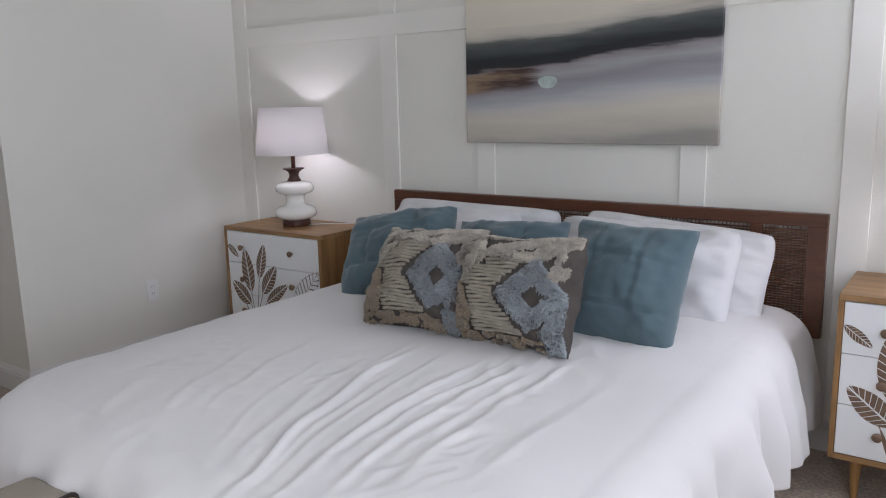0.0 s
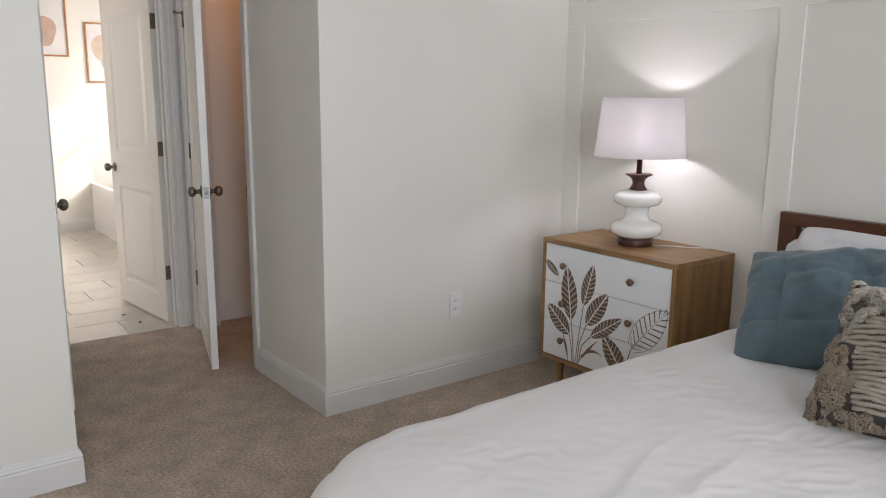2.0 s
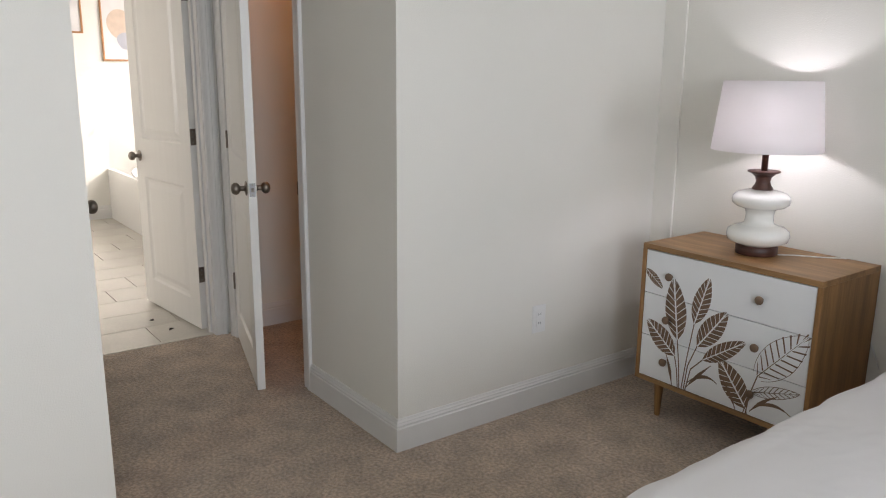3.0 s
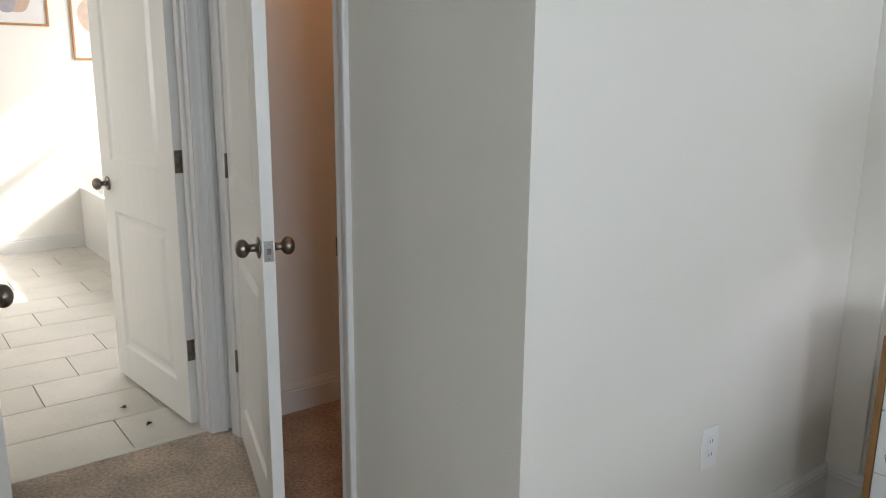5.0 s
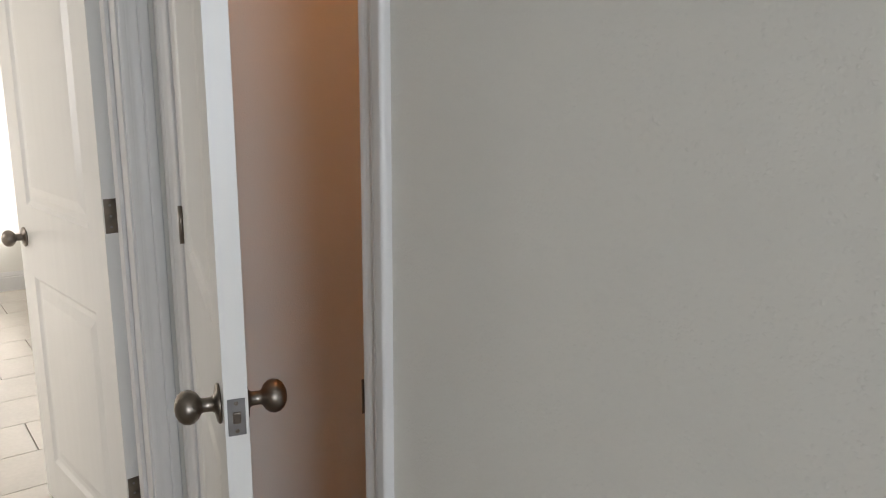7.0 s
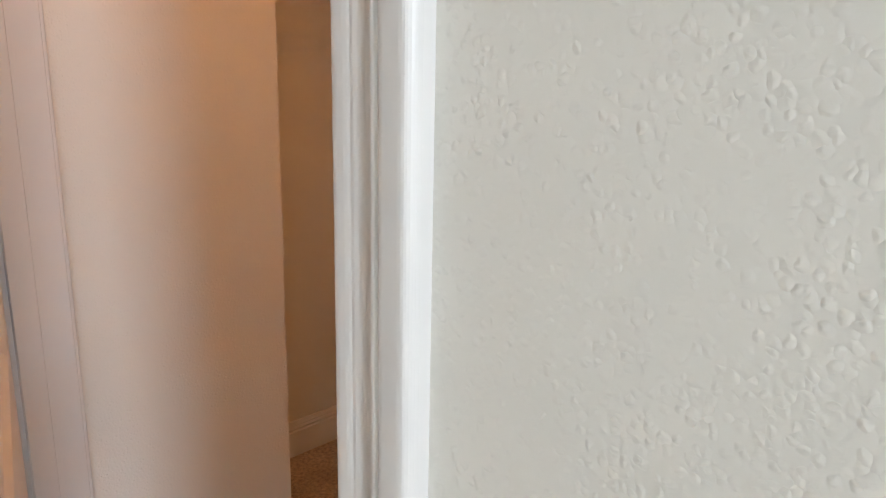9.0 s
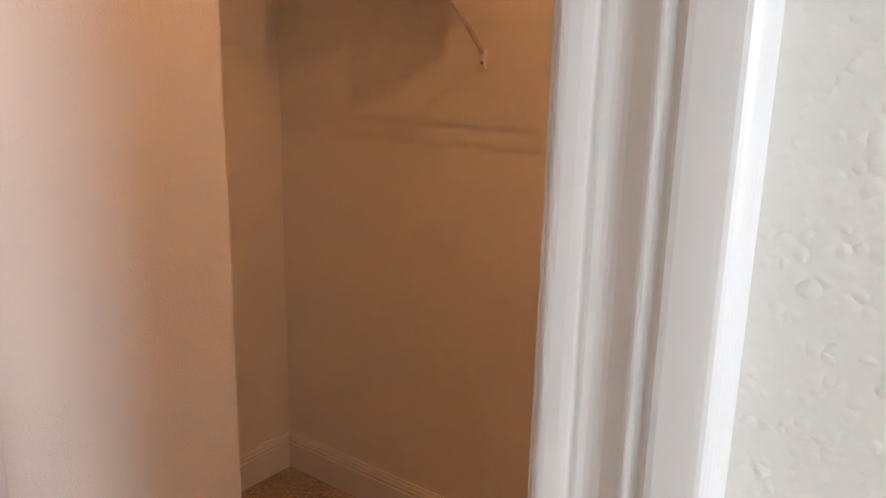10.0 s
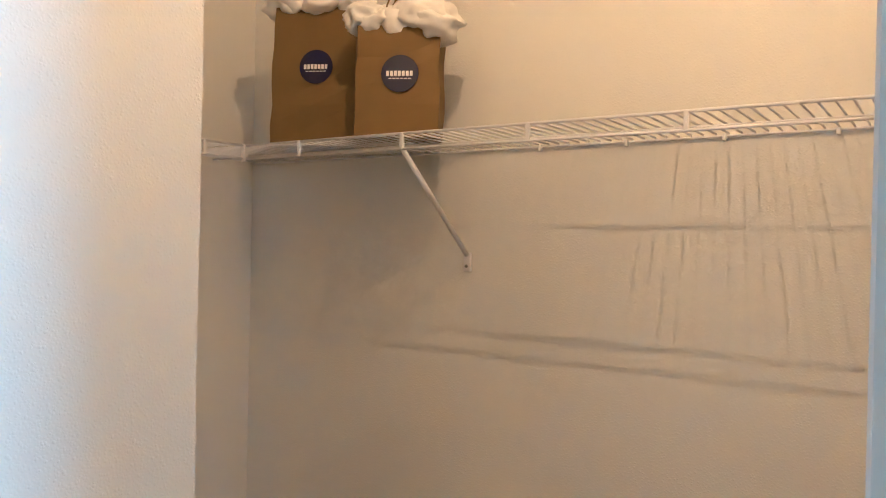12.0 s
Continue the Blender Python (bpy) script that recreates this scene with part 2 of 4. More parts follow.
def wash_material(name, z0, z1, stops):
    """Abstract painting: horizontal washes of colour by height, broken up by stretched noise."""
    m = bpy.data.materials.new(name)
    m.use_nodes = True
    n, l = m.node_tree.nodes, m.node_tree.links
    b = n["Principled BSDF"]
    b.inputs["Roughness"].default_value = 0.6
    tc, sep = n.new("ShaderNodeTexCoord"), n.new("ShaderNodeSeparateXYZ")
    l.new(tc.outputs["Object"], sep.inputs[0])
    mp = n.new("ShaderNodeMapping")
    mp.inputs["Scale"].default_value = (1.7, 1, 15)
    l.new(tc.outputs["Object"], mp.inputs["Vector"])
    t = n.new("ShaderNodeTexNoise")
    t.inputs["Scale"].default_value, t.inputs["Detail"].default_value, t.inputs["Roughness"].default_value = 1.2, 10, 0.62
    l.new(mp.outputs["Vector"], t.inputs["Vector"])
    big = n.new("ShaderNodeTexNoise")
    big.inputs["Scale"].default_value = 1.6
    l.new(tc.outputs["Object"], big.inputs["Vector"])
    r = n.new("ShaderNodeMapRange")
    r.inputs["From Min"].default_value, r.inputs["From Max"].default_value = z0, z1
    l.new(sep.outputs["Z"], r.inputs["Value"])
    a1, a2 = n.new("ShaderNodeMath"), n.new("ShaderNodeMath")
    a1.operation = a2.operation = "MULTIPLY_ADD"
    a1.inputs[1].default_value, a2.inputs[1].default_value = 0.13, 0.10
    l.new(t.outputs["Fac"], a1.inputs[0]), l.new(r.outputs["Result"], a1.inputs[2])
    l.new(big.outputs["Fac"], a2.inputs[0]), l.new(a1.outputs[0], a2.inputs[2])
    sub = n.new("ShaderNodeMath")
    sub.operation = "SUBTRACT"
    sub.inputs[1].default_value = 0.115
    tilt = n.new("ShaderNodeMath")
    tilt.operation = "MULTIPLY_ADD"
    tilt.inputs[1].default_value, tilt.inputs[2].default_value = -0.093, 0.218
    l.new(sep.outputs["X"], tilt.inputs[0])
    both = n.new("ShaderNodeMath")
    l.new(a2.outputs[0], both.inputs[0]), l.new(tilt.outputs[0], both.inputs[1])
    l.new(both.outputs[0], sub.inputs[0])
    cr = n.new("ShaderNodeValToRGB")
    while len(cr.color_ramp.elements) < len(stops):
        cr.color_ramp.elements.new(0.5)
    for e, (p, c) in zip(cr.color_ramp.elements, stops):
        e.position, e.color = p, (*c, 1)
    l.new(sub.outputs[0], cr.inputs["Fac"])
    # a rust-brown wash low on one end of the dark band
    def ramp(src, lo, hi):
        q = n.new("ShaderNodeMapRange")
        q.interpolation_type = "SMOOTHSTEP"
        q.inputs["From Min"].default_value, q.inputs["From Max"].default_value = lo, hi
        l.new(src, q.inputs["Value"])
        return q.outputs["Result"]

    def times(a, c):
        q = n.new("ShaderNodeMath")
        q.operation = "MULTIPLY"
        l.new(a, q.inputs[0]), l.new(c, q.inputs[1])
        return q.outputs[0]
    warp = n.new("ShaderNodeMath")
    warp.operation = "MULTIPLY_ADD"
    warp.inputs[1].default_value = 0.35
    l.new(t.outputs["Fac"], warp.inputs[0]), l.new(sep.outputs["X"], warp.inputs[2])
    rust = times(times(ramp(warp.outputs[0], 2.33, 2.20), ramp(sub.outputs[0], 0.345, 0.40)), ramp(sub.outputs[0], 0.515, 0.485))
    mix = n.new("ShaderNodeMix")
    mix.data_type = "RGBA"
    tone = n.new("ShaderNodeValToRGB")
    for e, (p, c) in zip(tone.color_ramp.elements, ((0.40, (0.055, 0.030, 0.026)), (0.58, (0.27, 0.185, 0.115)))):
        e.position, e.color = p, (*c, 1)
    l.new(t.outputs["Fac"], tone.inputs["Fac"])
    l.new(rust, mix.inputs["Factor"]), l.new(cr.outputs["Color"], mix.inputs["A"]), l.new(tone.outputs["Color"], mix.inputs["B"])
    l.new(mix.outputs["Result"], b.inputs["Base Color"])
    u = n.new("ShaderNodeBump")
    u.inputs["Strength"].default_value, u.inputs["Distance"].default_value = 0.3, 0.002
    l.new(t.outputs["Fac"], u.inputs["Height"]), l.new(u.outputs["Normal"], b.inputs["Normal"])
    return m


# ---- mesh helpers ----


def part(name, bm, material, parent=None, label="", smooth=False, m=None):
    me = bpy.data.meshes.new(name)
    bmesh.ops.recalc_face_normals(bm, faces=bm.faces[:])
    bm.to_mesh(me)
    bm.free()
    me.materials.append(material)
    if smooth:
        me.polygons.foreach_set("use_smooth", [True] * len(me.polygons))
    ob = new(name, me)
    if parent is not None:
        ob.parent = parent
    if m is not None:
        ob.matrix_basis = m
    if label:
        ob["label"] = label
    return ob


def thing(name, label, category, m=None, group=""):
    ob = new(name)
    ob.empty_display_size = 0.1
    if m is not None:
        ob.matrix_basis = m
    return tagged(ob, label, category, group)


def structure(ob, label, category):
    return tagged(ob, label, category, kind="structure")


def box(bm, x0, y0, z0, x1, y1, z1, bevel=0.0, seg=2):
    vs = [bm.verts.new((x, y, z)) for x in (x0, x1) for y in (y0, y1) for z in (z0, z1)]
    fs = [bm.faces.new([vs[i] for i in q]) for q in ((0, 1, 3, 2), (4, 6, 7, 5), (0, 4, 5, 1), (2, 3, 7, 6), (0, 2, 6, 4), (1, 5, 7, 3))]
    if bevel:
        es = list({e for f in fs for e in f.edges})
        bmesh.ops.bevel(bm, geom=es, offset=bevel, segments=seg, affect="EDGES", profile=0.5)
    return bm


def boxm(*a, **k):
    return box(bmesh.new(), *a, **k)


def lathe(profile, seg=32, axis="z"):
    """Turns (radius, height) points round an axis; ends on radius 0 are closed."""
    bm = bmesh.new()
    rings = []
    for r, h in profile:
        if r < 1e-6:
            rings.append([bm.verts.new((0, 0, h))])
        else:
            rings.append([bm.verts.new((r * math.cos(2 * math.pi * i / seg), r * math.sin(2 * math.pi * i / seg), h)) for i in range(seg)])
    for a, b in zip(rings, rings[1:]):
        for i in range(seg):
            j = (i + 1) % seg
            q = [a[i % len(a)], a[j % len(a)], b[j % len(b)], b[i % len(b)]]
            q = list(dict.fromkeys(q))
            if len(q) > 2:
                bm.faces.new(q)
    if axis != "z":
        turn = {"x": Euler((0, radians(90), 0)), "y": Euler((radians(-90), 0, 0))}[axis].to_matrix().to_4x4()
        bm.transform(turn)
    return bm


def sweep(pts, prof, fn, bm=None):
    """Runs a closed profile of (offset to the left, height) along a flat path with mitred corners."""
    bm = bm or bmesh.new()
    pts = [Vector(p) for p in pts]
    norms = []
    for a, b in zip(pts, pts[1:]):
        d = (b - a).normalized()
        norms.append(Vector((-d.y, d.x)))
    rings = []
    for i, p in enumerate(pts):
        if i == 0:
            n = norms[0]
        elif i == len(pts) - 1:
            n = norms[-1]
        else:
            n = (norms[i - 1] + norms[i]) / (1 + norms[i - 1].dot(norms[i]))
        rings.append([bm.verts.new(fn(p.x + n.x * o, p.y + n.y * o, h)) for o, h in prof])
    k = len(prof)
    for a, b in zip(rings, rings[1:]):
        for i in range(k):
            bm.faces.new((a[i], a[(i + 1) % k], b[(i + 1) % k], b[i]))
    bm.faces.new(rings[0])
    bm.faces.new(rings[-1][::-1])
    return bm


def tube(bm, pts, r, seg=6):
    """A round bar along 3D points."""
    pts = [Vector(p) for p in pts]
    rings = []
    for i, p in enumerate(pts):
        d = (pts[min(i + 1, len(pts) - 1)] - pts[max(i - 1, 0)]).normalized()
        up = Vector((0, 0, 1)) if abs(d.z) < 0.9 else Vector((1, 0, 0))
        a = d.cross(up).normalized()
        b = d.cross(a)
        rings.append([bm.verts.new(p + (a * math.cos(2 * math.pi * k / seg) + b * math.sin(2 * math.pi * k / seg)) * r) for k in range(seg)])
    for a, b in zip(rings, rings[1:]):
        for k in range(seg):
            bm.faces.new((a[k], a[(k + 1) % seg], b[(k + 1) % seg], b[k]))
    bm.faces.new(rings[0]), bm.faces.new(rings[-1][::-1])
    return bm


# ---- plan ----
H = 2.74
T = 0.12
YN, XE, YS = 1.46, 4.62, -3.20
BX = -1.72           # wall shared by vestibule, closet and bathroom
RX, RY = -2.585, 0.573  # closet recess
FX, BY, BS = -5.75, 1.40, -2.20   # bathroom far wall, north wall, south wall
CL0, CL1 = -1.604, -0.790         # closet doorway
BA0, BA1 = -0.870, -0.090         # bathroom doorway
EN0, EN1 = -1.455, -0.680         # entry doorway
DH = 2.05


def wall(name, label, x0, y0, x1, y1, openings=(), along="x", material=None, z1=H):
    bm = bmesh.new()
    a0, a1 = (x0, x1) if along == "x" else (y0, y1)

    def piece(u0, u1, za, zb):
        if u1 - u0 < 1e-4 or zb - za < 1e-4:
            return
        if along == "x":
            box(bm, u0, y0, za, u1, y1, zb)
        else:
            box(bm, x0, u0, za, x1, u1, zb)
    u = a0
    for o0, o1, za, zb in sorted(openings):
        piece(u, o0, 0, z1)
        piece(o0, o1, 0, za)
        piece(o0, o1, zb, z1)
        u = o1
    piece(u, a1, 0, z1)
    ob = part(name, bm, material or M_WALL)
    return structure(ob, label, "wall")


J = 0.018
W_NORTH = wall("wall_north", "off-white painted drywall behind the bed and closet", RX - T, YN, XE + T, YN + T)
wall("wall_closet_side", "off-white textured drywall with outlet", -T, T, 0, YN, along="y")
wall("wall_closet_front", "off-white textured drywall beside closet doorway", BX, 0, 0, T, [(CL0 - J, CL1 + J, 0, DH + J)])
wall("wall_bathroom", "off-white textured drywall with bathroom doorway", BX - T, -1.032 - T, BX, RY, [(BA0 - J, BA1 + J, 0, DH + J)], along="y")
wall("wall_recess_front", "off-white drywall of the closet recess", RX - T, RY - T, BX - T, RY)
wall("wall_recess_side", "off-white drywall closing the closet recess", RX - T, RY, RX, YN, along="y")
wall("wall_entry", "off-white drywall with the entry doorway", BX, -1.032 - T, 0, -1.032, [(EN0 - J, EN1 + J, 0, DH + J)])
wall("wall_west", "off-white textured drywall of the bedroom", -T, YS, 0, -1.032 - T, along="y")
wall("wall_south", "off-white drywall behind the walker", -T, YS - T, XE + T, YS)
wall("wall_east", "off-white drywall with two windows", XE, YS, XE + T, YN, [(-2.55, -1.35, 0.75, 2.3), (0.20, 1.40, 0.75, 2.3)], along="y")
wall("wall_bath_far", "cream bathroom wall in sunlight", FX - T, BS - T, FX, BY + T, along="y")
wall("wall_bath_north", "cream bathroom wall with window over tub", FX, BY, RX - T, BY + T, [(-5.45, -3.55, 1.15, 2.35)])
wall("wall_bath_return", "cream bathroom wall beside the closet", RX - T - 0.001, RY - T - 0.004, RX - T, BY, along="y")
wall("wall_bath_south", "cream bathroom wall with an added, unseen fill window", FX, BS - T, BX, BS, [(-4.2, -3.0, 0.95, 2.25)])
wall("wall_bath_east", "cream bathroom wall", BX - T, BS, BX, -1.032 - T, along="y")
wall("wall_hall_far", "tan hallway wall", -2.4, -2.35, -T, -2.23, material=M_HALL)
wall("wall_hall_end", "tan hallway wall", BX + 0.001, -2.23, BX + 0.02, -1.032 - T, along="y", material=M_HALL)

for nm, x0, y0, x1, y1 in (("ceiling", -T, YS - T, XE + T, YN + T), ("ceiling", FX - T, BS - T, -T, YN + T), ):
    structure(part(nm, boxm(x0, y0, H, x1, y1, H + 0.1), M_CEIL), "white textured drywall ceiling", "ceiling")

# carpet: a fine sheet with slight unevenness
bm = bmesh.new()
for x0, y0, x1, y1 in ((-0.0, YS, XE, YN), (BX - 0.03, -1.032, 0.0, 0.0), (RX, RY, BX, YN), (BX, 0.0, 0.0, YN), (BX, -2.3, 0.0, -1.032)):
    box(bm, x0, y0, -0.1, x1, y1, 0.0)
structure(part("floor", bm, M_CARPET), "taupe cut-pile carpet", "carpet")
bm = box(boxm(FX - T, BS - T, -0.12, BX - 0.03, RY - T, -0.006), FX - T, RY - T, -0.12, RX - T, BY + T, -0.006)
bath_floor = structure(part("bath_floor", bm, M_GROUT), "cream porcelain tile floor", "floor")
structure(part("threshold", boxm(BX - 0.052, BA0, -0.01, BX - 0.022, BA1, 0.004, bevel=0.002), M_TILE), "pale stone strip between carpet and tile", "threshold")

# ---- trim ----
BASE = [(0, 0), (0.015, 0), (0.015, 0.094), (0.0115, 0.098), (0.0115, 0.103), (0.0145, 0.107), (0.0105, 0.115), (0.0105, 0.119), (0.0075, 0.124), (0.005, 0.132), (0, 0.132)]
CAS = [(0, 0), (0, 0.007), (0.0005, 0.0082), (0.0015, 0.0093), (0.0028, 0.0098), (0.004, 0.0100), (0.006, 0.0101), (0.008, 0.0100), (0.0095, 0.0099), (0.011, 0.0098), (0.013, 0.0095), (0.0145, 0.0092), (0.0155, 0.0089), (0.0162, 0.0088),
       (0.0168, 0.0088), (0.0178, 0.0089), (0.019, 0.0089), (0.0205, 0.0087), (0.022, 0.0085), (0.024, 0.0084), (0.026, 0.0085), (0.0285, 0.0089), (0.031, 0.0099), (0.0335, 0.0112), (0.0355, 0.0123), (0.037, 0.0131), (0.0385, 0.0136),
       (0.0395, 0.0137), (0.0405, 0.0136), (0.0415, 0.0132), (0.0425, 0.0126), (0.0433, 0.0124), (0.044, 0.0130), (0.045, 0.0142), (0.046, 0.0152), (0.0475, 0.0160), (0.050, 0.0164), (0.056, 0.0166), (0.062, 0.0166), (0.0642, 0.0164), (0.0658, 0.0159),
       (0.067, 0.0150), (0.0682, 0.0137), (0.069, 0.0122), (0.0696, 0.0105), (0.070, 0.008), (0.070, 0)]


def flat(x, y, h):
    return (x, y, h)


CW = 0.070
runs = [
    [(XE, YN), (0, YN), (0, 0), (CL1 + CW + 0.006, 0)],
    [(EN1 + CW + 0.006, -1.032), (0, -1.032), (0, YS), (XE, YS), (XE, YN)],
    [(-T, YN), (RX, YN), (RX, RY), (BX, RY), (BX, T)],
    [(CL1 + CW + 0.006, T), (-T, T), (-T, YN)],
    [(FX, BY - 1.04), (FX, BS), (BX - T, BS), (BX - T, BA0 - CW - 0.01)],
    [(BX - T, BA1 + CW + 0.01), (BX - T, RY - T), (RX - T, RY - T), (RX - T, 1.3)],
]
for r in runs:
    structure(part("baseboard", sweep(r, BASE, flat), M_TRIM), "white painted moulded baseboard", "baseboard")


def doorway(name, along, c0, c1, f0, f1, stop, lip=0.011):
    """Jamb lining, stops and casings of a doorway through a wall whose faces lie at f0 and f1."""
    fr = thing(name, "white painted moulded door casing and jamb", "door frame")
    fr["kind"] = "structure"

    def at(u, w, z):
        return (u, w, z) if along == "x" else (w, u, z)

    def slab(nm, u0, w0, z0, u1, w1, z1):
        a, b = at(u0, w0, z0), at(u1, w1, z1)
        lo, hi = [min(p, q) for p, q in zip(a, b)], [max(p, q) for p, q in zip(a, b)]
        part(nm, boxm(*lo, *hi, bevel=0.0012, seg=1), M_TRIM, fr)
    e = 0.0025
    slab("jamb", c0 - J, f0 - e, 0, c0, f1 + e, DH)
    slab("jamb", c1, f0 - e, 0, c1 + J, f1 + e, DH)
    slab("jamb_head", c0 - J, f0 - e, DH, c1 + J, f1 + e, DH + J)
    s0, s1 = stop
    slab("door_stop", c0, s0, 0, c0 + 0.011, s1, DH)
    slab("door_stop", c1 - lip, s0, 0, c1, s1, DH)
    slab("door_stop", c0 + 0.011, s0, DH - 0.011, c1 - lip, s1, DH)
    path = [(c0 - 0.005, 0), (c0 - 0.005, DH + 0.005), (c1 + 0.005, DH + 0.005), (c1 + 0.005, 0)]
    for face, sgn in ((f0, -1), (f1, 1)):
        part("casing", sweep(path, CAS, lambda u, v, h, face=face, sgn=sgn: at(u, face + sgn * h, v)), M_TRIM, fr)
    return fr


doorway("door_frame_closet", "x", CL0, CL1, 0, T, (0.040, 0.075), lip=0.011)
doorway("door_frame_bathroom", "y", BA0, BA1, BX - T, BX, (BX - T + 0.040, BX - T + 0.075))
doorway("door_frame_entry", "x", EN0, EN1, -1.032 - T, -1.032, (-1.032 - 0.075, -1.032 - 0.040))

# board and batten on the bed wall
PB = 0.012
battens = ((0.0, 0.115), (1.165, 1.270), (1.772, 1.870), (2.790, 2.900), (3.408, 3.515), (4.40, XE))
for a, b in battens:
    structure(part("batten", boxm(a, YN - PB, 0.132, b, YN, 1.778, bevel=0.0015, seg=1), M_BATTEN), "flat painted batten on the bed wall", "trim")
    structure(part("batten", boxm(a, YN - PB, 1.888, b, YN, H, bevel=0.0015, seg=1), M_BATTEN), "flat painted batten on the bed wall", "trim")
structure(part("rail", boxm(0, YN - PB, 1.778, XE, YN, 1.888, bevel=0.0015, seg=1), M_BATTEN), "flat painted horizontal board on the bed wall", "trim")


def window(name, along, c0, c1, z0, z1, f0, f1):
    w = thing(name, "white vinyl window letting in daylight", "window")
    w["kind"] = "structure"

    def slab(nm, u0, w0, za, u1, w1, zb, material=M_TRIM):
        if along == "x":
            return part(nm, boxm(u0, w0, za, u1, w1, zb), material, w)
        return part(nm, boxm(w0, u0, za, w1, u1, zb), material, w)
    d0, d1 = f0 + 0.04, f0 + 0.09
    k = 0.045
    zm = (z0 + z1) / 2
    slab("window_frame", c0, d0, z0, c0 + k, d1, z1), slab("window_frame", c1 - k, d0, z0, c1, d1, z1)
    slab("window_frame", c0 + k, d0, z0, c1 - k, d1, z0 + k), slab("window_frame", c0 + k, d0, z1 - k, c1 - k, d1, z1)
    slab("meeting_rail", c0 + k, d0, zm - 0.02, c1 - k, d1, zm + 0.02)
    for za, zb in ((z0 + k, zm - 0.02), (zm + 0.02, z1 - k)):
        p = slab("pane", c0 + k, d0 + 0.02, za, c1 - k, d0 + 0.026, zb, glass_mat)
        p.visible_shadow = False


window("window_1", "y", -2.55, -1.35, 0.75, 2.3, XE, XE + T)
window("window_2", "y", 0.20, 1.40, 0.75, 2.3, XE, XE + T)
# unseen opening, added to go with the bathroom's south fill lamp
window("window_4", "x", -4.2, -3.0, 0.95, 2.25, BS - T, BS)
window("window_3", "x", -5.45, -3.55, 1.15, 2.35, BY, BY + T)


# ---- doors ----
def face_panels(bm, w, h0, h1, y, out, panels):
    """One face of a moulded door at depth y; out is the way the face looks (+1 or -1 along y)."""
    xs = sorted({0, w, *[p[0] for p in panels], *[p[1] for p in panels]})
    zs = sorted({h0, h1, *[p[2] for p in panels], *[p[3] for p in panels]})
    for i in range(len(xs) - 1):
        for j in range(len(zs) - 1):
            a, b, c, d = xs[i], xs[i + 1], zs[j], zs[j + 1]
            if any(p[0] <= a and b <= p[1] and p[2] <= c and d <= p[3] for p in panels):
                continue
            bm.faces.new([bm.verts.new(q) for q in ((a, y, c), (b, y, c), (b, y, d), (a, y, d))])
    for a, b, c, d in panels:
        rings = []
        for ins, dep in ((0, 0), (0.004, 0.003), (0.012, 0.008), (0.017, 0.009), (0.032, 0.009), (0.062, 0.0025)):
            yy = y - out * dep
            rings.append([bm.verts.new(q) for q in ((a + ins, yy, c + ins), (b - ins, yy, c + ins), (b - ins, yy, d - ins), (a + ins, yy, d - ins))])
        for r, s in zip(rings, rings[1:]):
            for k in range(4):
                bm.faces.new((r[k], r[(k + 1) % 4], s[(k + 1) % 4], s[k]))
        bm.faces.new(rings[-1])


KNOB = [(0, 0), (0.031, 0), (0.032, 0.003), (0.029, 0.006), (0.014, 0.009), (0.0115, 0.013), (0.011, 0.026), (0.013, 0.029), (0.020, 0.033), (0.0255, 0.040), (0.027, 0.047), (0.0255, 0.055), (0.020, 0.062), (0.011, 0.0665), (0, 0.068)]


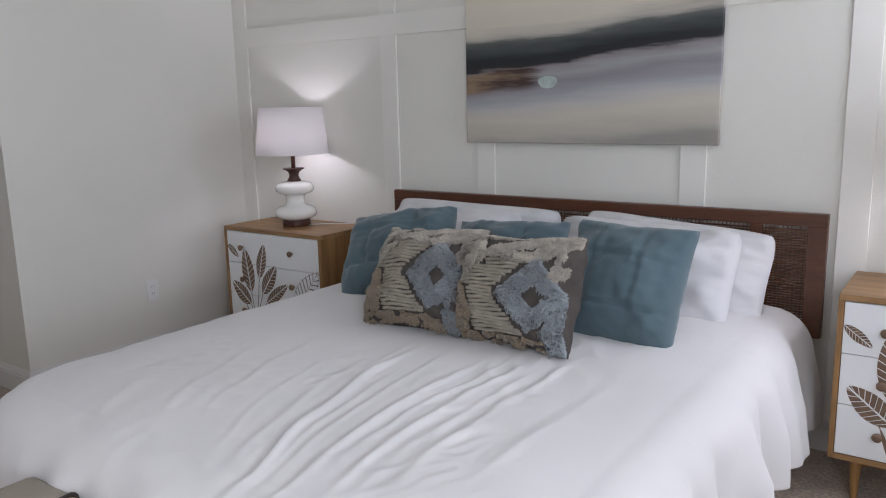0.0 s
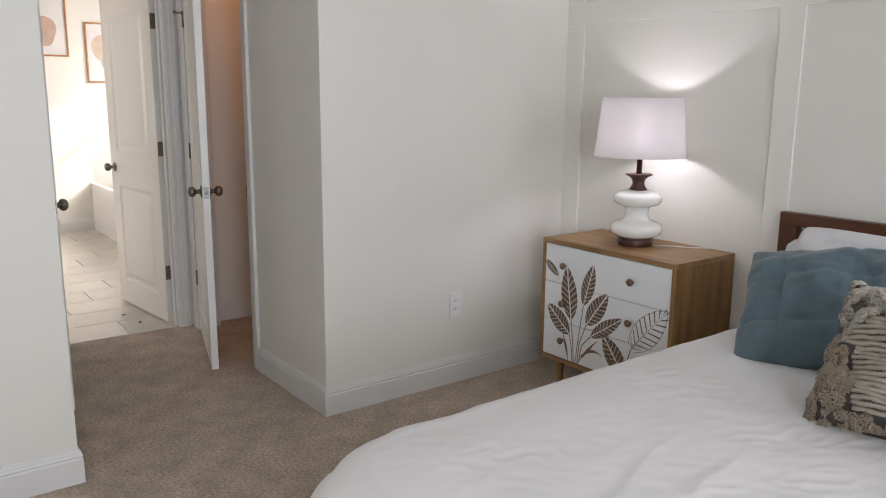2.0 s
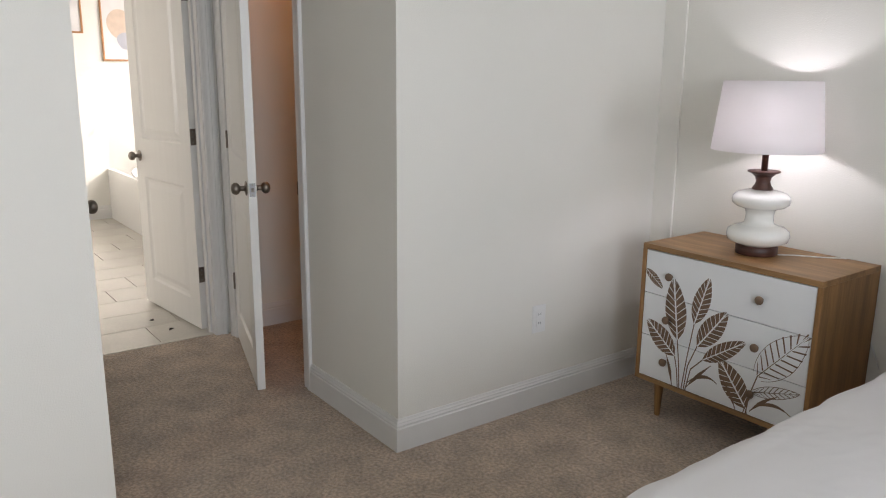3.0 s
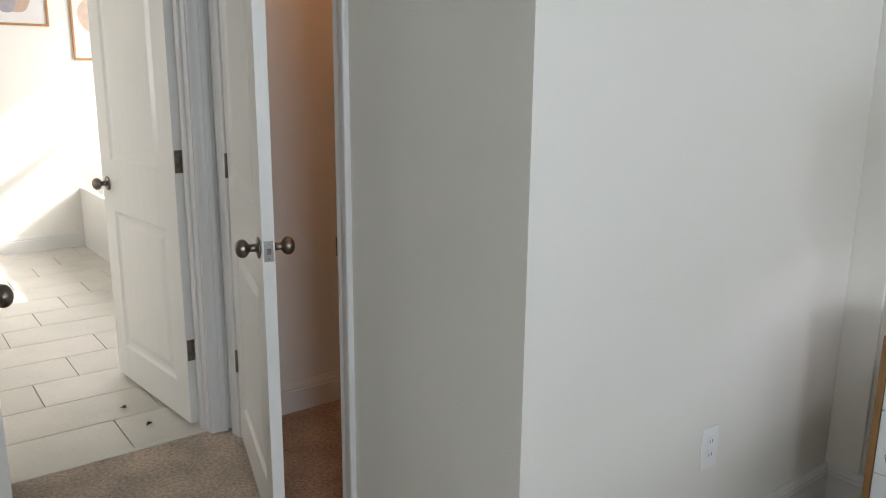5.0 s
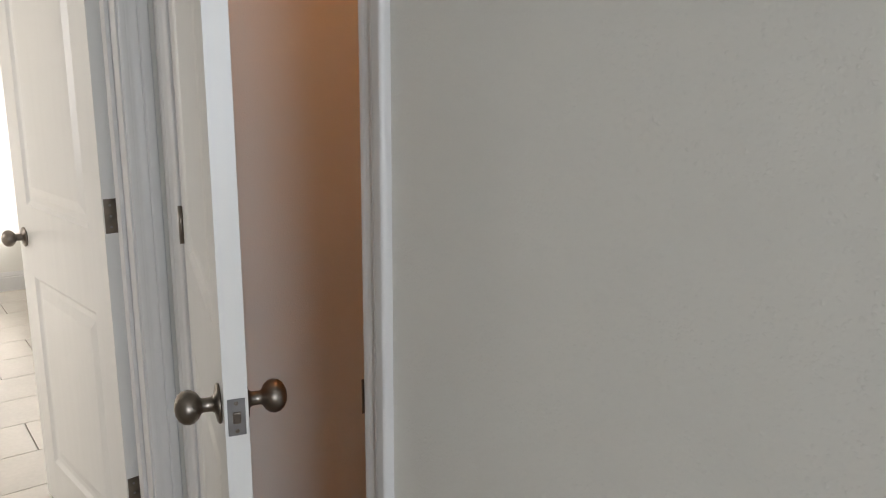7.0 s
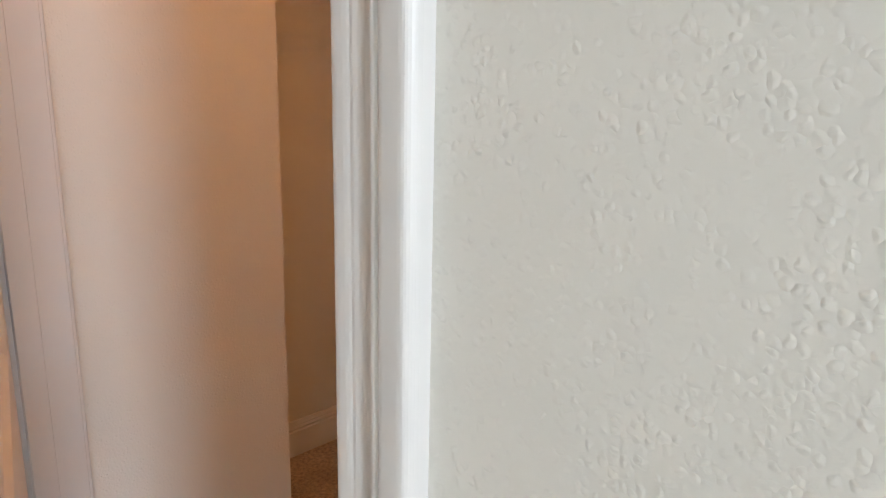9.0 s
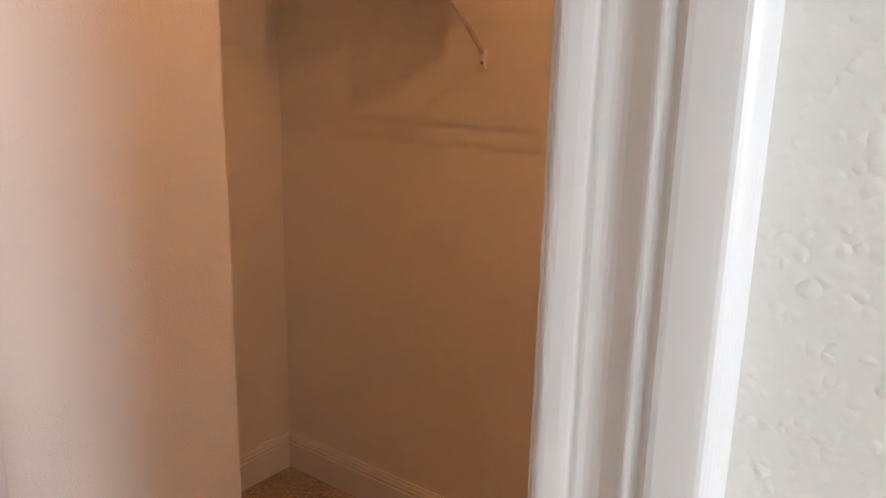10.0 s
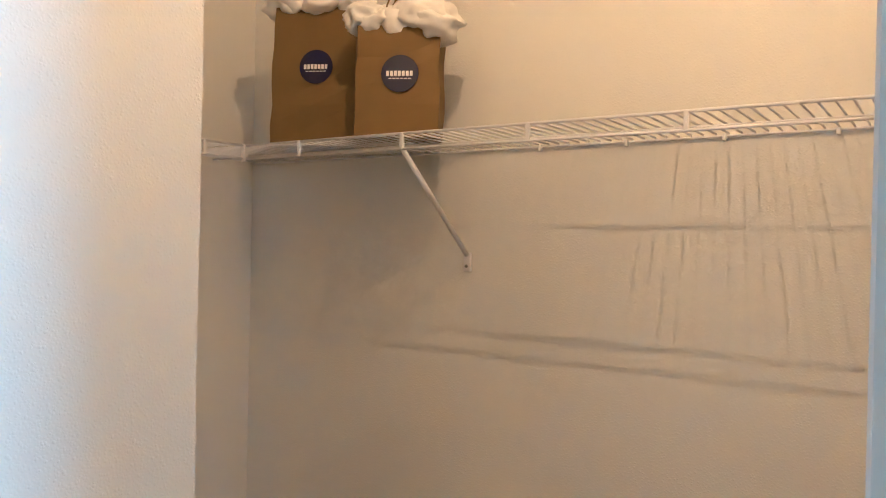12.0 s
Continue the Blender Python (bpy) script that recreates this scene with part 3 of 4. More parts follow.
def door(name, label, w, m, t=0.035):
    """Leaf from the hinge at the origin along +x; its knuckle face lies in y = 0 and the leaf fills y = 0 to t (t may be negative)."""
    d = thing(name, label, "door", m)
    h0, h1 = 0.012, 2.035
    sgn = 1 if t > 0 else -1
    bm = bmesh.new()
    pn = [(0.118, w - 0.118, 0.170, 0.815), (0.118, w - 0.118, 1.045, 1.905)]
    face_panels(bm, w, h0, h1, 0, -sgn, pn)
    face_panels(bm, w, h0, h1, t, sgn, pn)
    for x in (0, w):
        bm.faces.new([bm.verts.new(q) for q in ((x, 0, h0), (x, t, h0), (x, t, h1), (x, 0, h1))])
    for z in (h0, h1):
        bm.faces.new([bm.verts.new(q) for q in ((0, 0, z), (w, 0, z), (w, t, z), (0, t, z))])
    bmesh.ops.remove_doubles(bm, verts=bm.verts[:], dist=1e-5)
    part("leaf", bm, M_DOOR, d)
    for face, way in ((0, -sgn), (t, sgn)):
        part("knob", lathe(KNOB, 28, "y"), M_NICKEL, d, "round aged-nickel door knob", True, pose(w - 0.062, face, 0.936) @ Matrix.Diagonal((1, way, 1, 1)))
    bm = boxm(-0.0005, -0.013, -0.029, 0.0015, 0.013, 0.029, bevel=0.0007, seg=1)
    latch = part("latch_plate", bm, M_STEEL, d, "steel latch plate", m=pose(w, t / 2, 0.936))
    part("bolt", boxm(0, -0.006, -0.009, 0.006, 0.006, 0.009, bevel=0.002), M_NICKEL, latch)
    for z in (-0.022, 0.022):
        part("screw", lathe([(0, 0.0025), (0.003, 0.0022), (0.0035, 0.001), (0.0035, 0)], 10, "x"), M_NICKEL, latch, m=pose(0, 0, z))
    for z in (0.328, 1.092, 1.835):
        hg = part("hinge", lathe([(0, -0.046), (0.0055, -0.045), (0.0055, 0.045), (0, 0.046)], 12), M_NICKEL, d, "aged-nickel butt hinge", True, pose(-0.004, -sgn * 0.005, z))
        bm = boxm(-0.0015, 0, -0.044, 0.0, sgn * 0.031, 0.044) if sgn > 0 else boxm(-0.0015, -0.031, -0.044, 0.0, 0, 0.044)
        part("hinge_leaf", bm, M_NICKEL, hg, m=pose(0.0035, sgn * 0.006, 0))
        for zz in (-0.028, 0, 0.028):
            part("screw", lathe([(0, 0), (0.0035, 0), (0.0035, 0.001), (0, 0.0012)], 8, "x"), M_STEEL, hg, m=pose(0.0018, sgn * 0.022, zz) @ Matrix.Diagonal((-1, 1, 1, 1)))
    return d


door("closet_door", "white two-panel closet door standing ajar", 0.790, pose(-1.600, -0.004, 0, 0, 0, -15.6))
door("bathroom_door", "white two-panel bathroom door standing wide open", 0.778, pose(BX - T + 0.008, BA1 - 0.002, 0, 0, 0, -174.2))
door("entry_door", "white two-panel entry door standing slightly ajar", 0.768, pose(EN0 + 0.004, -1.028, 0, 0, 0, 9.4), t=-0.035)

stop_door = [o for o in bpy.data.objects if o.name == "closet_door"][0]
bm = tube(bmesh.new(), [(-0.004, -0.010, 1.868), (0.03, -0.032, 1.868), (0.036, -0.05, 1.868)], 0.003, 8)
tube(bm, [(0.036, -0.046, 1.868), (0.038, -0.056, 1.868)], 0.008, 10)
tube(bm, [(-0.004, -0.012, 1.868), (-0.03, -0.04, 1.868)], 0.003, 8)
part("hinge_pin_stop", bm, M_NICKEL, stop_door, "nickel hinge-pin door stop", True)
strike = part("strike_plate", boxm(CL1 - 0.0016, -0.010, 0.906, CL1 + 0.0004, 0.036, 0.964, bevel=0.0006, seg=1), M_NICKEL)
structure(strike, "aged-nickel strike plate on the closet jamb", "strike plate")

# wall outlet
outlet = thing("wall_outlet", "white duplex outlet plate on drywall", "outlet", pose(0, 0.728, 0.403))
part("plate", boxm(0.0005, -0.038, -0.062, 0.006, 0.038, 0.062, bevel=0.003), M_PLASTIC, outlet)
for z in (-0.020, 0.020):
    s = part("socket", boxm(0.006, -0.0165, z - 0.014, 0.008, 0.0165, z + 0.014, bevel=0.0015), M_PLASTIC, outlet)
    for y in (-0.006, 0.006):
        part("slot", boxm(0.0078, y - 0.001, z - 0.003, 0.0084, y + 0.001, z + 0.006), M_DARK, s)

# ---- bathroom ----
TW, TL, GAP = 0.305, 0.61, 0.004
tile_mesh = None
rowi = 0
x = BX - 0.056
while x > FX:
    y = BS + (0.0, 0.203, 0.406)[rowi % 3] - TL
    while y < BY:
        lo, hi = max(y, BS), min(y + TL, RY - T if x > RX - T else BY)
        if hi - lo > 0.03:
            if tile_mesh is None:
                first = part("tile", boxm(GAP / 2 - TW, GAP / 2, -0.008, -GAP / 2, TL - GAP / 2, 0, bevel=0.0012, seg=1), M_TILE, bath_floor)
                tile_mesh, ob = first.data, first
            else:
                ob = new("tile", tile_mesh)
                ob.parent = bath_floor
            ob.location, ob.scale = (x, lo, 0.0), (min(TW, x - FX) / TW, (hi - lo) / TL, 1)
        y += TL
    x -= TW
    rowi += 1

tub = thing("bathtub_surround", "white built-in tub with flat apron beside bathroom wall", "bathtub", pose(0, 0, 0))
part("apron", boxm(FX + 0.002, 0.345, -0.004, -3.62, 0.385, 0.50, bevel=0.006), M_TUB, tub)
part("end_panel", boxm(-3.66, 0.386, -0.004, -3.62, BY - 0.003, 0.50, bevel=0.006), M_TUB, tub)
bm = lathe([(0.98, 0.500), (0.985, 0.515), (0.97, 0.522), (0.90, 0.522), (0.86, 0.50), (0.78, 0.2), (0.7, 0.08), (0, 0.07)], 40)
bm.transform(Matrix.Translation((-4.69, 0.873, 0)) @ Matrix.Diagonal((1.06, 0.52, 1, 1)))
part("basin", bm, M_TUB, tub, smooth=True)


def framed_print(name, label, y0, y1, z0, z1, blobs):
    p = thing(name, label, "framed picture", pose(FX, 0, 0))
    k = 0.016
    for a, b, c, d in ((y0, y1, z0, z0 + k), (y0, y1, z1 - k, z1), (y0, y0 + k, z0 + k, z1 - k), (y1 - k, y1, z0 + k, z1 - k)):
        part("frame_rail", boxm(0.001, a, c, 0.022, b, d, bevel=0.002, seg=1), M_FRAMEWOOD, p)
    part("print", boxm(0.001, y0 + k, z0 + k, 0.010, y1 - k, z1 - k), mat("print_paper", (0.70, 0.68, 0.66), 0.6, var=0.04, vscale=8), p)
    for dep, (by, bz, ry, rz, col) in enumerate(blobs):
        bm = bmesh.new()
        bm.faces.new([bm.verts.new((0.0115 + dep * 0.001, by + ry * math.cos(a) * (1 + 0.12 * math.sin(3 * a + by * 9)), bz + rz * math.sin(a) * (1 + 0.1 * math.cos(2 * a)))) for a in [2 * math.pi * i / 28 for i in range(28)]])
        part("printed_shape", bm, mat("print_ink", col, 0.7, var=0.08, vscale=14), p)


framed_print("framed_print", "abstract blush print in thin oak frame", -0.16, 0.235, 1.78, 2.36,
             [(0.02, 2.02, 0.11, 0.16, (0.50, 0.36, 0.28)), (-0.05, 1.96, 0.07, 0.10, (0.35, 0.33, 0.36))])
framed_print("framed_print", "abstract pastel print in thin oak frame", 0.395, 0.79, 1.53, 2.13,
             [(0.56, 1.88, 0.10, 0.15, (0.58, 0.46, 0.36)), (0.62, 1.72, 0.08, 0.09, (0.42, 0.42, 0.46))])


def leaf_fragment(x, y, rz, s):
    bm = bmesh.new()
    n = 7
    for i in range(n):
        u = i / (n - 1)
        w = s * 0.35 * math.sin(math.pi * min(0.97, u + 0.03))
        for k in (-1, 0, 1):
            bm.verts.new((s * (u - 0.5), w * k, 0.003 + 0.3 * s * abs(k) * math.sin(math.pi * u) + 0.15 * s * u * u))
    bm.verts.ensure_lookup_table()
    for i in range(n - 1):
        for k in range(2):
            a = 3 * i + k
            bm.faces.new([bm.verts[j] for j in (a, a + 1, a + 4, a + 3)])
    bmesh.ops.solidify(bm, geom=bm.faces[:], thickness=0.0012)
    ob = part("leaf_fragment", bm, M_STRAP, m=pose(x, y, 0.0015, 0, 0, rz))
    tagged(ob, "small dry brown leaf scrap on the tile", "debris", "scraps on the tile")


leaf_fragment(-2.166, -0.306, 30, 0.034)
leaf_fragment(-1.937, -0.264, 110, 0.030)

# ---- closet ----
fix = thing("closet_light", "round flush closet ceiling light, lit", "ceiling light", pose(-1.19, 0.553, H))
part("base", lathe([(0, 0), (0.13, 0), (0.135, -0.012), (0.125, -0.022), (0, -0.022)], 32), M_NICKEL, fix, "aged-nickel base ring")

SZ, SD = 1.7235, 0.305      # shelf deck height and depth
shelf = thing("wire_shelf", "white vinyl-coated wire shelf along closet walls", "shelf")


def bar(name, a, b, r, seg=8):
    return part(name, tube(bmesh.new(), [a, b], r, seg), M_WIRE, shelf, smooth=True)


xl, xr, yf = RX + 0.004, -T - 0.004, YN - SD
xc = RX + SD
for z in (SZ, SZ - 0.033):
    bar("front_rail", (xc, yf, z), (xr, yf, z), 0.0032)
    bar("front_rail", (xc, RY + 0.004, z), (xc, yf, z), 0.0032)
bar("back_rail", (xl, YN - 0.006, SZ - 0.004), (xr, YN - 0.006, SZ - 0.004), 0.003)
bar("cross_rail", (xl, YN - 0.155, SZ - 0.005), (xr, YN - 0.155, SZ - 0.005), 0.0028)
bar("back_rail", (xl + 0.004, RY + 0.004, SZ - 0.004), (xl + 0.004, yf, SZ - 0.004), 0.003)
bar("cross_rail", (xl + 0.10, RY + 0.004, SZ - 0.005), (xl + 0.10, yf, SZ - 0.005), 0.0028)
wire_mesh = None
x = xl + 0.012
while x < xr:
    if wire_mesh is None:
        w0 = part("wire", tube(bmesh.new(), [(0, 0, 0), (0, SD - 0.006, 0)], 0.0023, 6), M_WIRE, shelf, smooth=True)
        wire_mesh = w0.data
    else:
        w0 = new("wire", wire_mesh)
        w0.parent = shelf
    w0.location = (x, yf, SZ + 0.001)
    x += 0.0254
y = RY + 0.02
while y < yf - 0.01:
    w0 = new("wire", wire_mesh)
    w0.parent = shelf
    w0.matrix_basis = pose(xc, y, SZ + 0.001, 0, 0, 90)
    y += 0.0254
px0 = -1.784
k = -1
while px0 + 0.306 * k < xr:
    xx = px0 + 0.306 * k
    part("lip_post", boxm(xx - 0.0045, yf - 0.004, SZ - 0.035, xx + 0.0045, yf + 0.003, SZ + 0.002, bevel=0.001, seg=1), M_WIRE, shelf)
    k += 1
for yy in (0.72, 1.03):
    part("lip_post", boxm(xc - 0.004, yy - 0.0045, SZ - 0.035, xc + 0.003, yy + 0.0045, SZ + 0.002, bevel=0.001, seg=1), M_WIRE, shelf)
part("corner_joiner", boxm(xc - 0.006, yf - 0.006, SZ - 0.040, xc + 0.006, yf + 0.006, SZ + 0.005, bevel=0.002), M_WIRE, shelf)
x = -1.60
while x < xr:
    part("wall_clip", boxm(x - 0.004, YN - 0.012, SZ - 0.014, x + 0.004, YN, SZ + 0.002, bevel=0.002), M_PLASTIC, shelf)
    x += 0.21
for bx in (-1.795, -0.75):
    br = part("support_bracket", tube(bmesh.new(), [(bx + 0.008, yf + 0.004, SZ - 0.030), (bx, YN - 0.012, 1.460)], 0.0062, 10), M_WIRE, shelf, "white steel support pole", True)
    part("bracket_foot", boxm(bx - 0.010, YN - 0.012, 1.417, bx + 0.010, YN, 1.466, bevel=0.003), M_WIRE, br)
    part("screw", lathe([(0, 0.003), (0.004, 0.002), (0.0045, 0), (0, 0)], 10, "y"), M_STEEL, br, m=pose(bx, YN - 0.0125, 1.432) @ Matrix.Diagonal((1, -1, 1, 1)))


def gift_bag(m, w, d, h, lean, seed):
    rng = random.Random(seed)
    bag = thing("gift_bag", "brown kraft paper bag with navy sticker and tissue", "gift bag", m, "gift bags on the shelf")
    bm = bmesh.new()
    nz, rings = 7, []
    for i in range(nz + 1):
        z = h * i / nz
        pinch = 0.55 * (i / nz) ** 1.5
        ring = []
        for cx, cy in ((-0.5, -0.5), (0, -0.5), (0.5, -0.5), (0.5, 0), (0.5, 0.5), (0, 0.5), (-0.5, 0.5), (-0.5, 0)):
            inn = 1 - (0.25 * pinch if cy == 0 else 0)
            ring.append(bm.verts.new((cx * w * inn + rng.uniform(-1, 1) * 0.0025, cy * d * (1 - pinch * 0.5) + lean * z + rng.uniform(-1, 1) * 0.002, z)))
        rings.append(ring)
    for a, b in zip(rings, rings[1:]):
        for q in range(8):
            bm.faces.new((a[q], a[(q + 1) % 8], b[(q + 1) % 8], b[q]))
    bm.faces.new(rings[0][::-1])
    part("paper_body", bm, M_KRAFT, bag)
    tilt = math.degrees(math.atan2(d * 0.25 + lean * h, h)) * 0.55
    fy = -d / 2 + 0.0010 + (d * 0.22 * 0.34)
    face = pose(0.006, fy - 0.0045, h * 0.56, -tilt, 0, 0)
    st = part("sticker", lathe([(0, 0.0006), (0.0425, 0.0006), (0.043, 0), (0, 0)], 40, "y"), M_NAVY, bag, "round navy sticker", m=face @ Matrix.Diagonal((1, -1, 1, 1)))
    for i in range(7):
        part("print_bar", boxm(-0.031 + i * 0.009, 0.0008, -0.006, -0.031 + i * 0.009 + 0.0066, 0.0012, 0.006), M_WHITEINK, st)
    for i in range(6):
        part("print_bar", boxm(-0.026 + i * 0.009, 0.0008, -0.0125, -0.026 + i * 0.009 + 0.007, 0.0012, -0.0105), M_WHITEINK, st)
    for sy in (-1, 1):
        y0 = sy * d * 0.20 + lean * h
        pts = [(-0.035, y0, h - 0.02)] + [(-0.035 * math.cos(a), y0, h + 0.085 * math.sin(a) ** 0.6 if 0 < a < math.pi else h) for a in [math.pi * i / 14 for i in range(15)]] + [(0.035, y0, h - 0.02)]
        part("handle", tube(bmesh.new(), pts, 0.0022, 6), M_KRAFT, bag, "twisted paper handle", True)
    for i in range(6):
        bm = bmesh.new()
        bmesh.ops.create_icosphere(bm, subdivisions=4, radius=1)
        off = Vector((rng.uniform(0, 50), rng.uniform(0, 50), 0))
        for v in bm.verts:
            n = (0.5 - abs(noise.noise(v.co * 1.1 + off)) * 1.7) * 0.50 + (0.3 - abs(noise.noise(v.co * 2.3 + off))) * 0.16 + 0.05 * noise.noise(v.co * 5 + off)
            v.co = v.co * (1 + n)
            v.co.z *= 0.72
        sc = rng.uniform(0.044, 0.060)
        bm.transform(Matrix.Translation(((i / 5 - 0.5) * w * 0.84, lean * h + rng.uniform(-0.35, 0.25) * d * 0.6, h + rng.uniform(0.004, 0.036))) @ Matrix.Rotation(rng.uniform(0, 6), 4, "Z") @ Matrix.Scale(sc, 4))
        part("tissue", bm, M_TISSUE, bag, "crumpled white tissue paper", True)
    return bag


gift_bag(pose(-1.862, 1.250, SZ + 0.003, 0, 0, 27), 0.192, 0.11, 0.255, 0.0, 3)
gift_bag(pose(-2.148, 1.285, SZ + 0.003, 0, 0, 25), 0.215, 0.12, 0.350, 0.0, 8)

# ---- bedroom: chests and lamps ----
DW, DD, DTOP = 0.762, 0.416, 0.757


def inlay_leaf(bm, x0, z0, x1, z1, width, outline=False, n=9):
    """A banana leaf from its base to its tip in the plane y = 0, cut into slanting slivers between the veins."""
    b, t = Vector((x0, z0)), Vector((x1, z1))
    d = t - b
    L = d.length
    d /= L
    s = Vector((-d.y, d.x))

    def half(u):
        return width / 2 * (math.sin(math.pi * min(1, u * 0.94 + 0.06)) ** 0.7) * (1 - 0.25 * u)

    def quad(p):
        vs = [bm.verts.new((q.x, 0, q.y)) for q in p]
        bm.faces.new(vs)
    for side in (-1, 1):
        fill = 0.86 if not outline else 0.22
        for i in range(n):
            u0, u1 = i / n, (i + fill) / n
            sk = 0.13
            a0, a1 = half(min(1, u0 + sk * 0.6)), half(min(1, u1 + sk * 0.6))
            e = 0.03 * width
            quad([b + d * L * u0 + s * side * e, b + d * L * u1 + s * side * e, b + d * L * min(1.02, u1 + sk) + s * side * max(e * 1.1, a1), b + d * L * min(1.02, u0 + sk) + s * side * max(e * 1.1, a0)])
        if outline:
            for i in range(16):
                u0, u1 = i / 16, (i + 1) / 16
                p0, p1 = b + d * L * u0 + s * side * half(u0), b + d * L * u1 + s * side * half(u1)
                quad([p0, p1, p1 + s * side * 0.0022, p0 + s * side * 0.0022])
    if outline:
        quad([b - s * 0.0018, t - s * 0.0005, t + s * 0.0005, b + s * 0.0018])


def inlay_stem(bm, pts, w):
    pts = [Vector(p) for p in pts]
    for i, (a, b) in enumerate(zip(pts, pts[1:])):
        d = (b - a).normalized()
        s = Vector((-d.y, d.x)) * w / 2
        bm.faces.new([bm.verts.new((q.x, 0, q.y)) for q in (a - s, b - s, b + s, a + s)])


def chest(m):
    c = thing("chest_of_drawers", "acacia chest with white drawers and brown leaf inlay", "chest of drawers", m, "bedside chests")
    b0, k = 0.165, 0.018
    part("top", boxm(0, 0, DTOP - 0.022, DW, DD, DTOP, bevel=0.0015, seg=1), M_ACACIA, c)
    for x in (0, DW - k):
        part("side_panel", boxm(x, 0, b0, x + k, DD, DTOP - 0.022, bevel=0.001, seg=1), M_ACACIA_V, c)
    part("bottom_panel", boxm(k, 0, b0, DW - k, DD, b0 + k), M_ACACIA, c)
    part("back_panel", boxm(k, DD - 0.012, b0 + k, DW - k, DD - 0.001, DTOP - 0.022), M_ACACIA, c)
    part("interior", boxm(k, 0.03, b0 + k, DW - k, DD - 0.013, DTOP - 0.0225), M_DARK, c)
    z0, z1 = b0 + k + 0.002, DTOP - 0.022 - 0.002
    hgt = (z1 - z0) / 3
    for i in range(3):
        dr = part("drawer", boxm(k + 0.002, 0.003, z0 + i * hgt + 0.0015, DW - k - 0.002, 0.029, z0 + (i + 1) * hgt - 0.0015, bevel=0.0012, seg=1), M_LACQUER, c, "white lacquered drawer front")
        for fx in (0.195, 0.715):
            part("knob", lathe([(0, 0), (0.007, 0), (0.007, 0.010), (0.015, 0.014), (0.0165, 0.019), (0.015, 0.024), (0.009, 0.026), (0, 0.0265)], 20, "y"), M_INLAY, dr,
                 "round brown wooden knob", True, pose(fx * DW, 0.003, z0 + (i + 0.5) * hgt) @ Matrix.Diagonal((1, -1, 1, 1)))

    def P(fx, f):
        return (k + fx * (DW - 2 * k), z1 - f * (z1 - z0))
    leaves = [(0.25, 0.63, 0.20, 0.19, 0.115, False), (0.35, 0.47, 0.42, 0.12, 0.085, False), (0.38, 0.63, 0.54, 0.33, 0.100, False), (0.42, 0.72, 0.655, 0.50, 0.075, False),
              (0.24, 0.76, 0.045, 0.55, 0.105, False), (0.005, 0.15, 0.125, 0.27, 0.045, False), (0.70, 0.96, 0.53, 0.68, 0.115, False), (0.745, 0.70, 0.985, 0.33, 0.140, True), (0.735, 0.82, 0.97, 0.73, 0.050, True)]
    for x0, f0, x1, f1, w, o in leaves:
        bm = bmesh.new()
        inlay_leaf(bm, *P(x0, f0), *P(x1, f1), w, o)
        part("leaf_inlay", bm, M_INLAY, c, m=pose(0, 0.0021, 0))
    stems = [[(0.25, 0.63), (0.27, 0.80), (0.285, 0.995)], [(0.35, 0.47), (0.32, 0.75), (0.30, 0.995)], [(0.38, 0.63), (0.33, 0.80), (0.315, 0.995)], [(0.42, 0.72), (0.35, 0.82), (0.325, 0.995)],
             [(0.24, 0.76), (0.26, 0.86), (0.275, 0.995)], [(0.70, 0.96), (0.705, 0.995)], [(0.745, 0.70), (0.71, 0.86), (0.70, 0.995)], [(0.735, 0.82), (0.70, 0.92), (0.685, 0.995)]]
    for st in stems:
        bm = bmesh.new()
        inlay_stem(bm, [P(*p) for p in st], 0.0048)
        part("stem_inlay", bm, M_INLAY, c, m=pose(0, 0.0023, 0))
    for base, mid, tip in (((0.235, 0.995), (0.215, 0.86), (0.18, 0.76)), ((0.33, 0.97), (0.40, 0.84), (0.475, 0.74)), ((0.335, 0.93), (0.44, 0.79), (0.52, 0.86)), ((0.64, 0.995), (0.60, 0.88), (0.545, 0.80)), ((0.72, 0.97), (0.78, 0.86), (0.86, 0.80)), ((0.74, 0.93), (0.84, 0.82), (0.94, 0.90))):
        bm = bmesh.new()
        p0, p1, p2 = (Vector(P(*q)) for q in (base, mid, tip))
        prev = None
        for i in range(9):
            u = i / 8
            p = p0 * (1 - u) ** 2 + p1 * 2 * u * (1 - u) + p2 * u * u
            d = ((p1 - p0) * (1 - u) + (p2 - p1) * u).normalized()
            s = Vector((-d.y, d.x)) * (0.0015 + 0.008 * math.sin(math.pi * u) ** 2 * (1 - u * 0.6))
            pair = (bm.verts.new((p.x - s.x, 0, p.y - s.y)), bm.verts.new((p.x + s.x, 0, p.y + s.y)))
            if prev:
                bm.faces.new((prev[0], pair[0], pair[1], prev[1]))
            prev = pair
        part("blade_inlay", bm, M_INLAY, c, m=pose(0, 0.0025, 0))
    for x in (0.085, DW - 0.085):
        for y in (0.06, DD - 0.06):
            part("leg", lathe([(0, 0), (0.011, 0), (0.012, 0.004), (0.021, 0.155), (0.021, 0.165), (0, 0.165)], 20), M_ACACIA_V, c, smooth=True, m=pose(x, y, 0))
    return c


ch = chest(pose(0.296, 1.030, 0))
copy_thing(ch, pose(3.487, 1.030, 0))


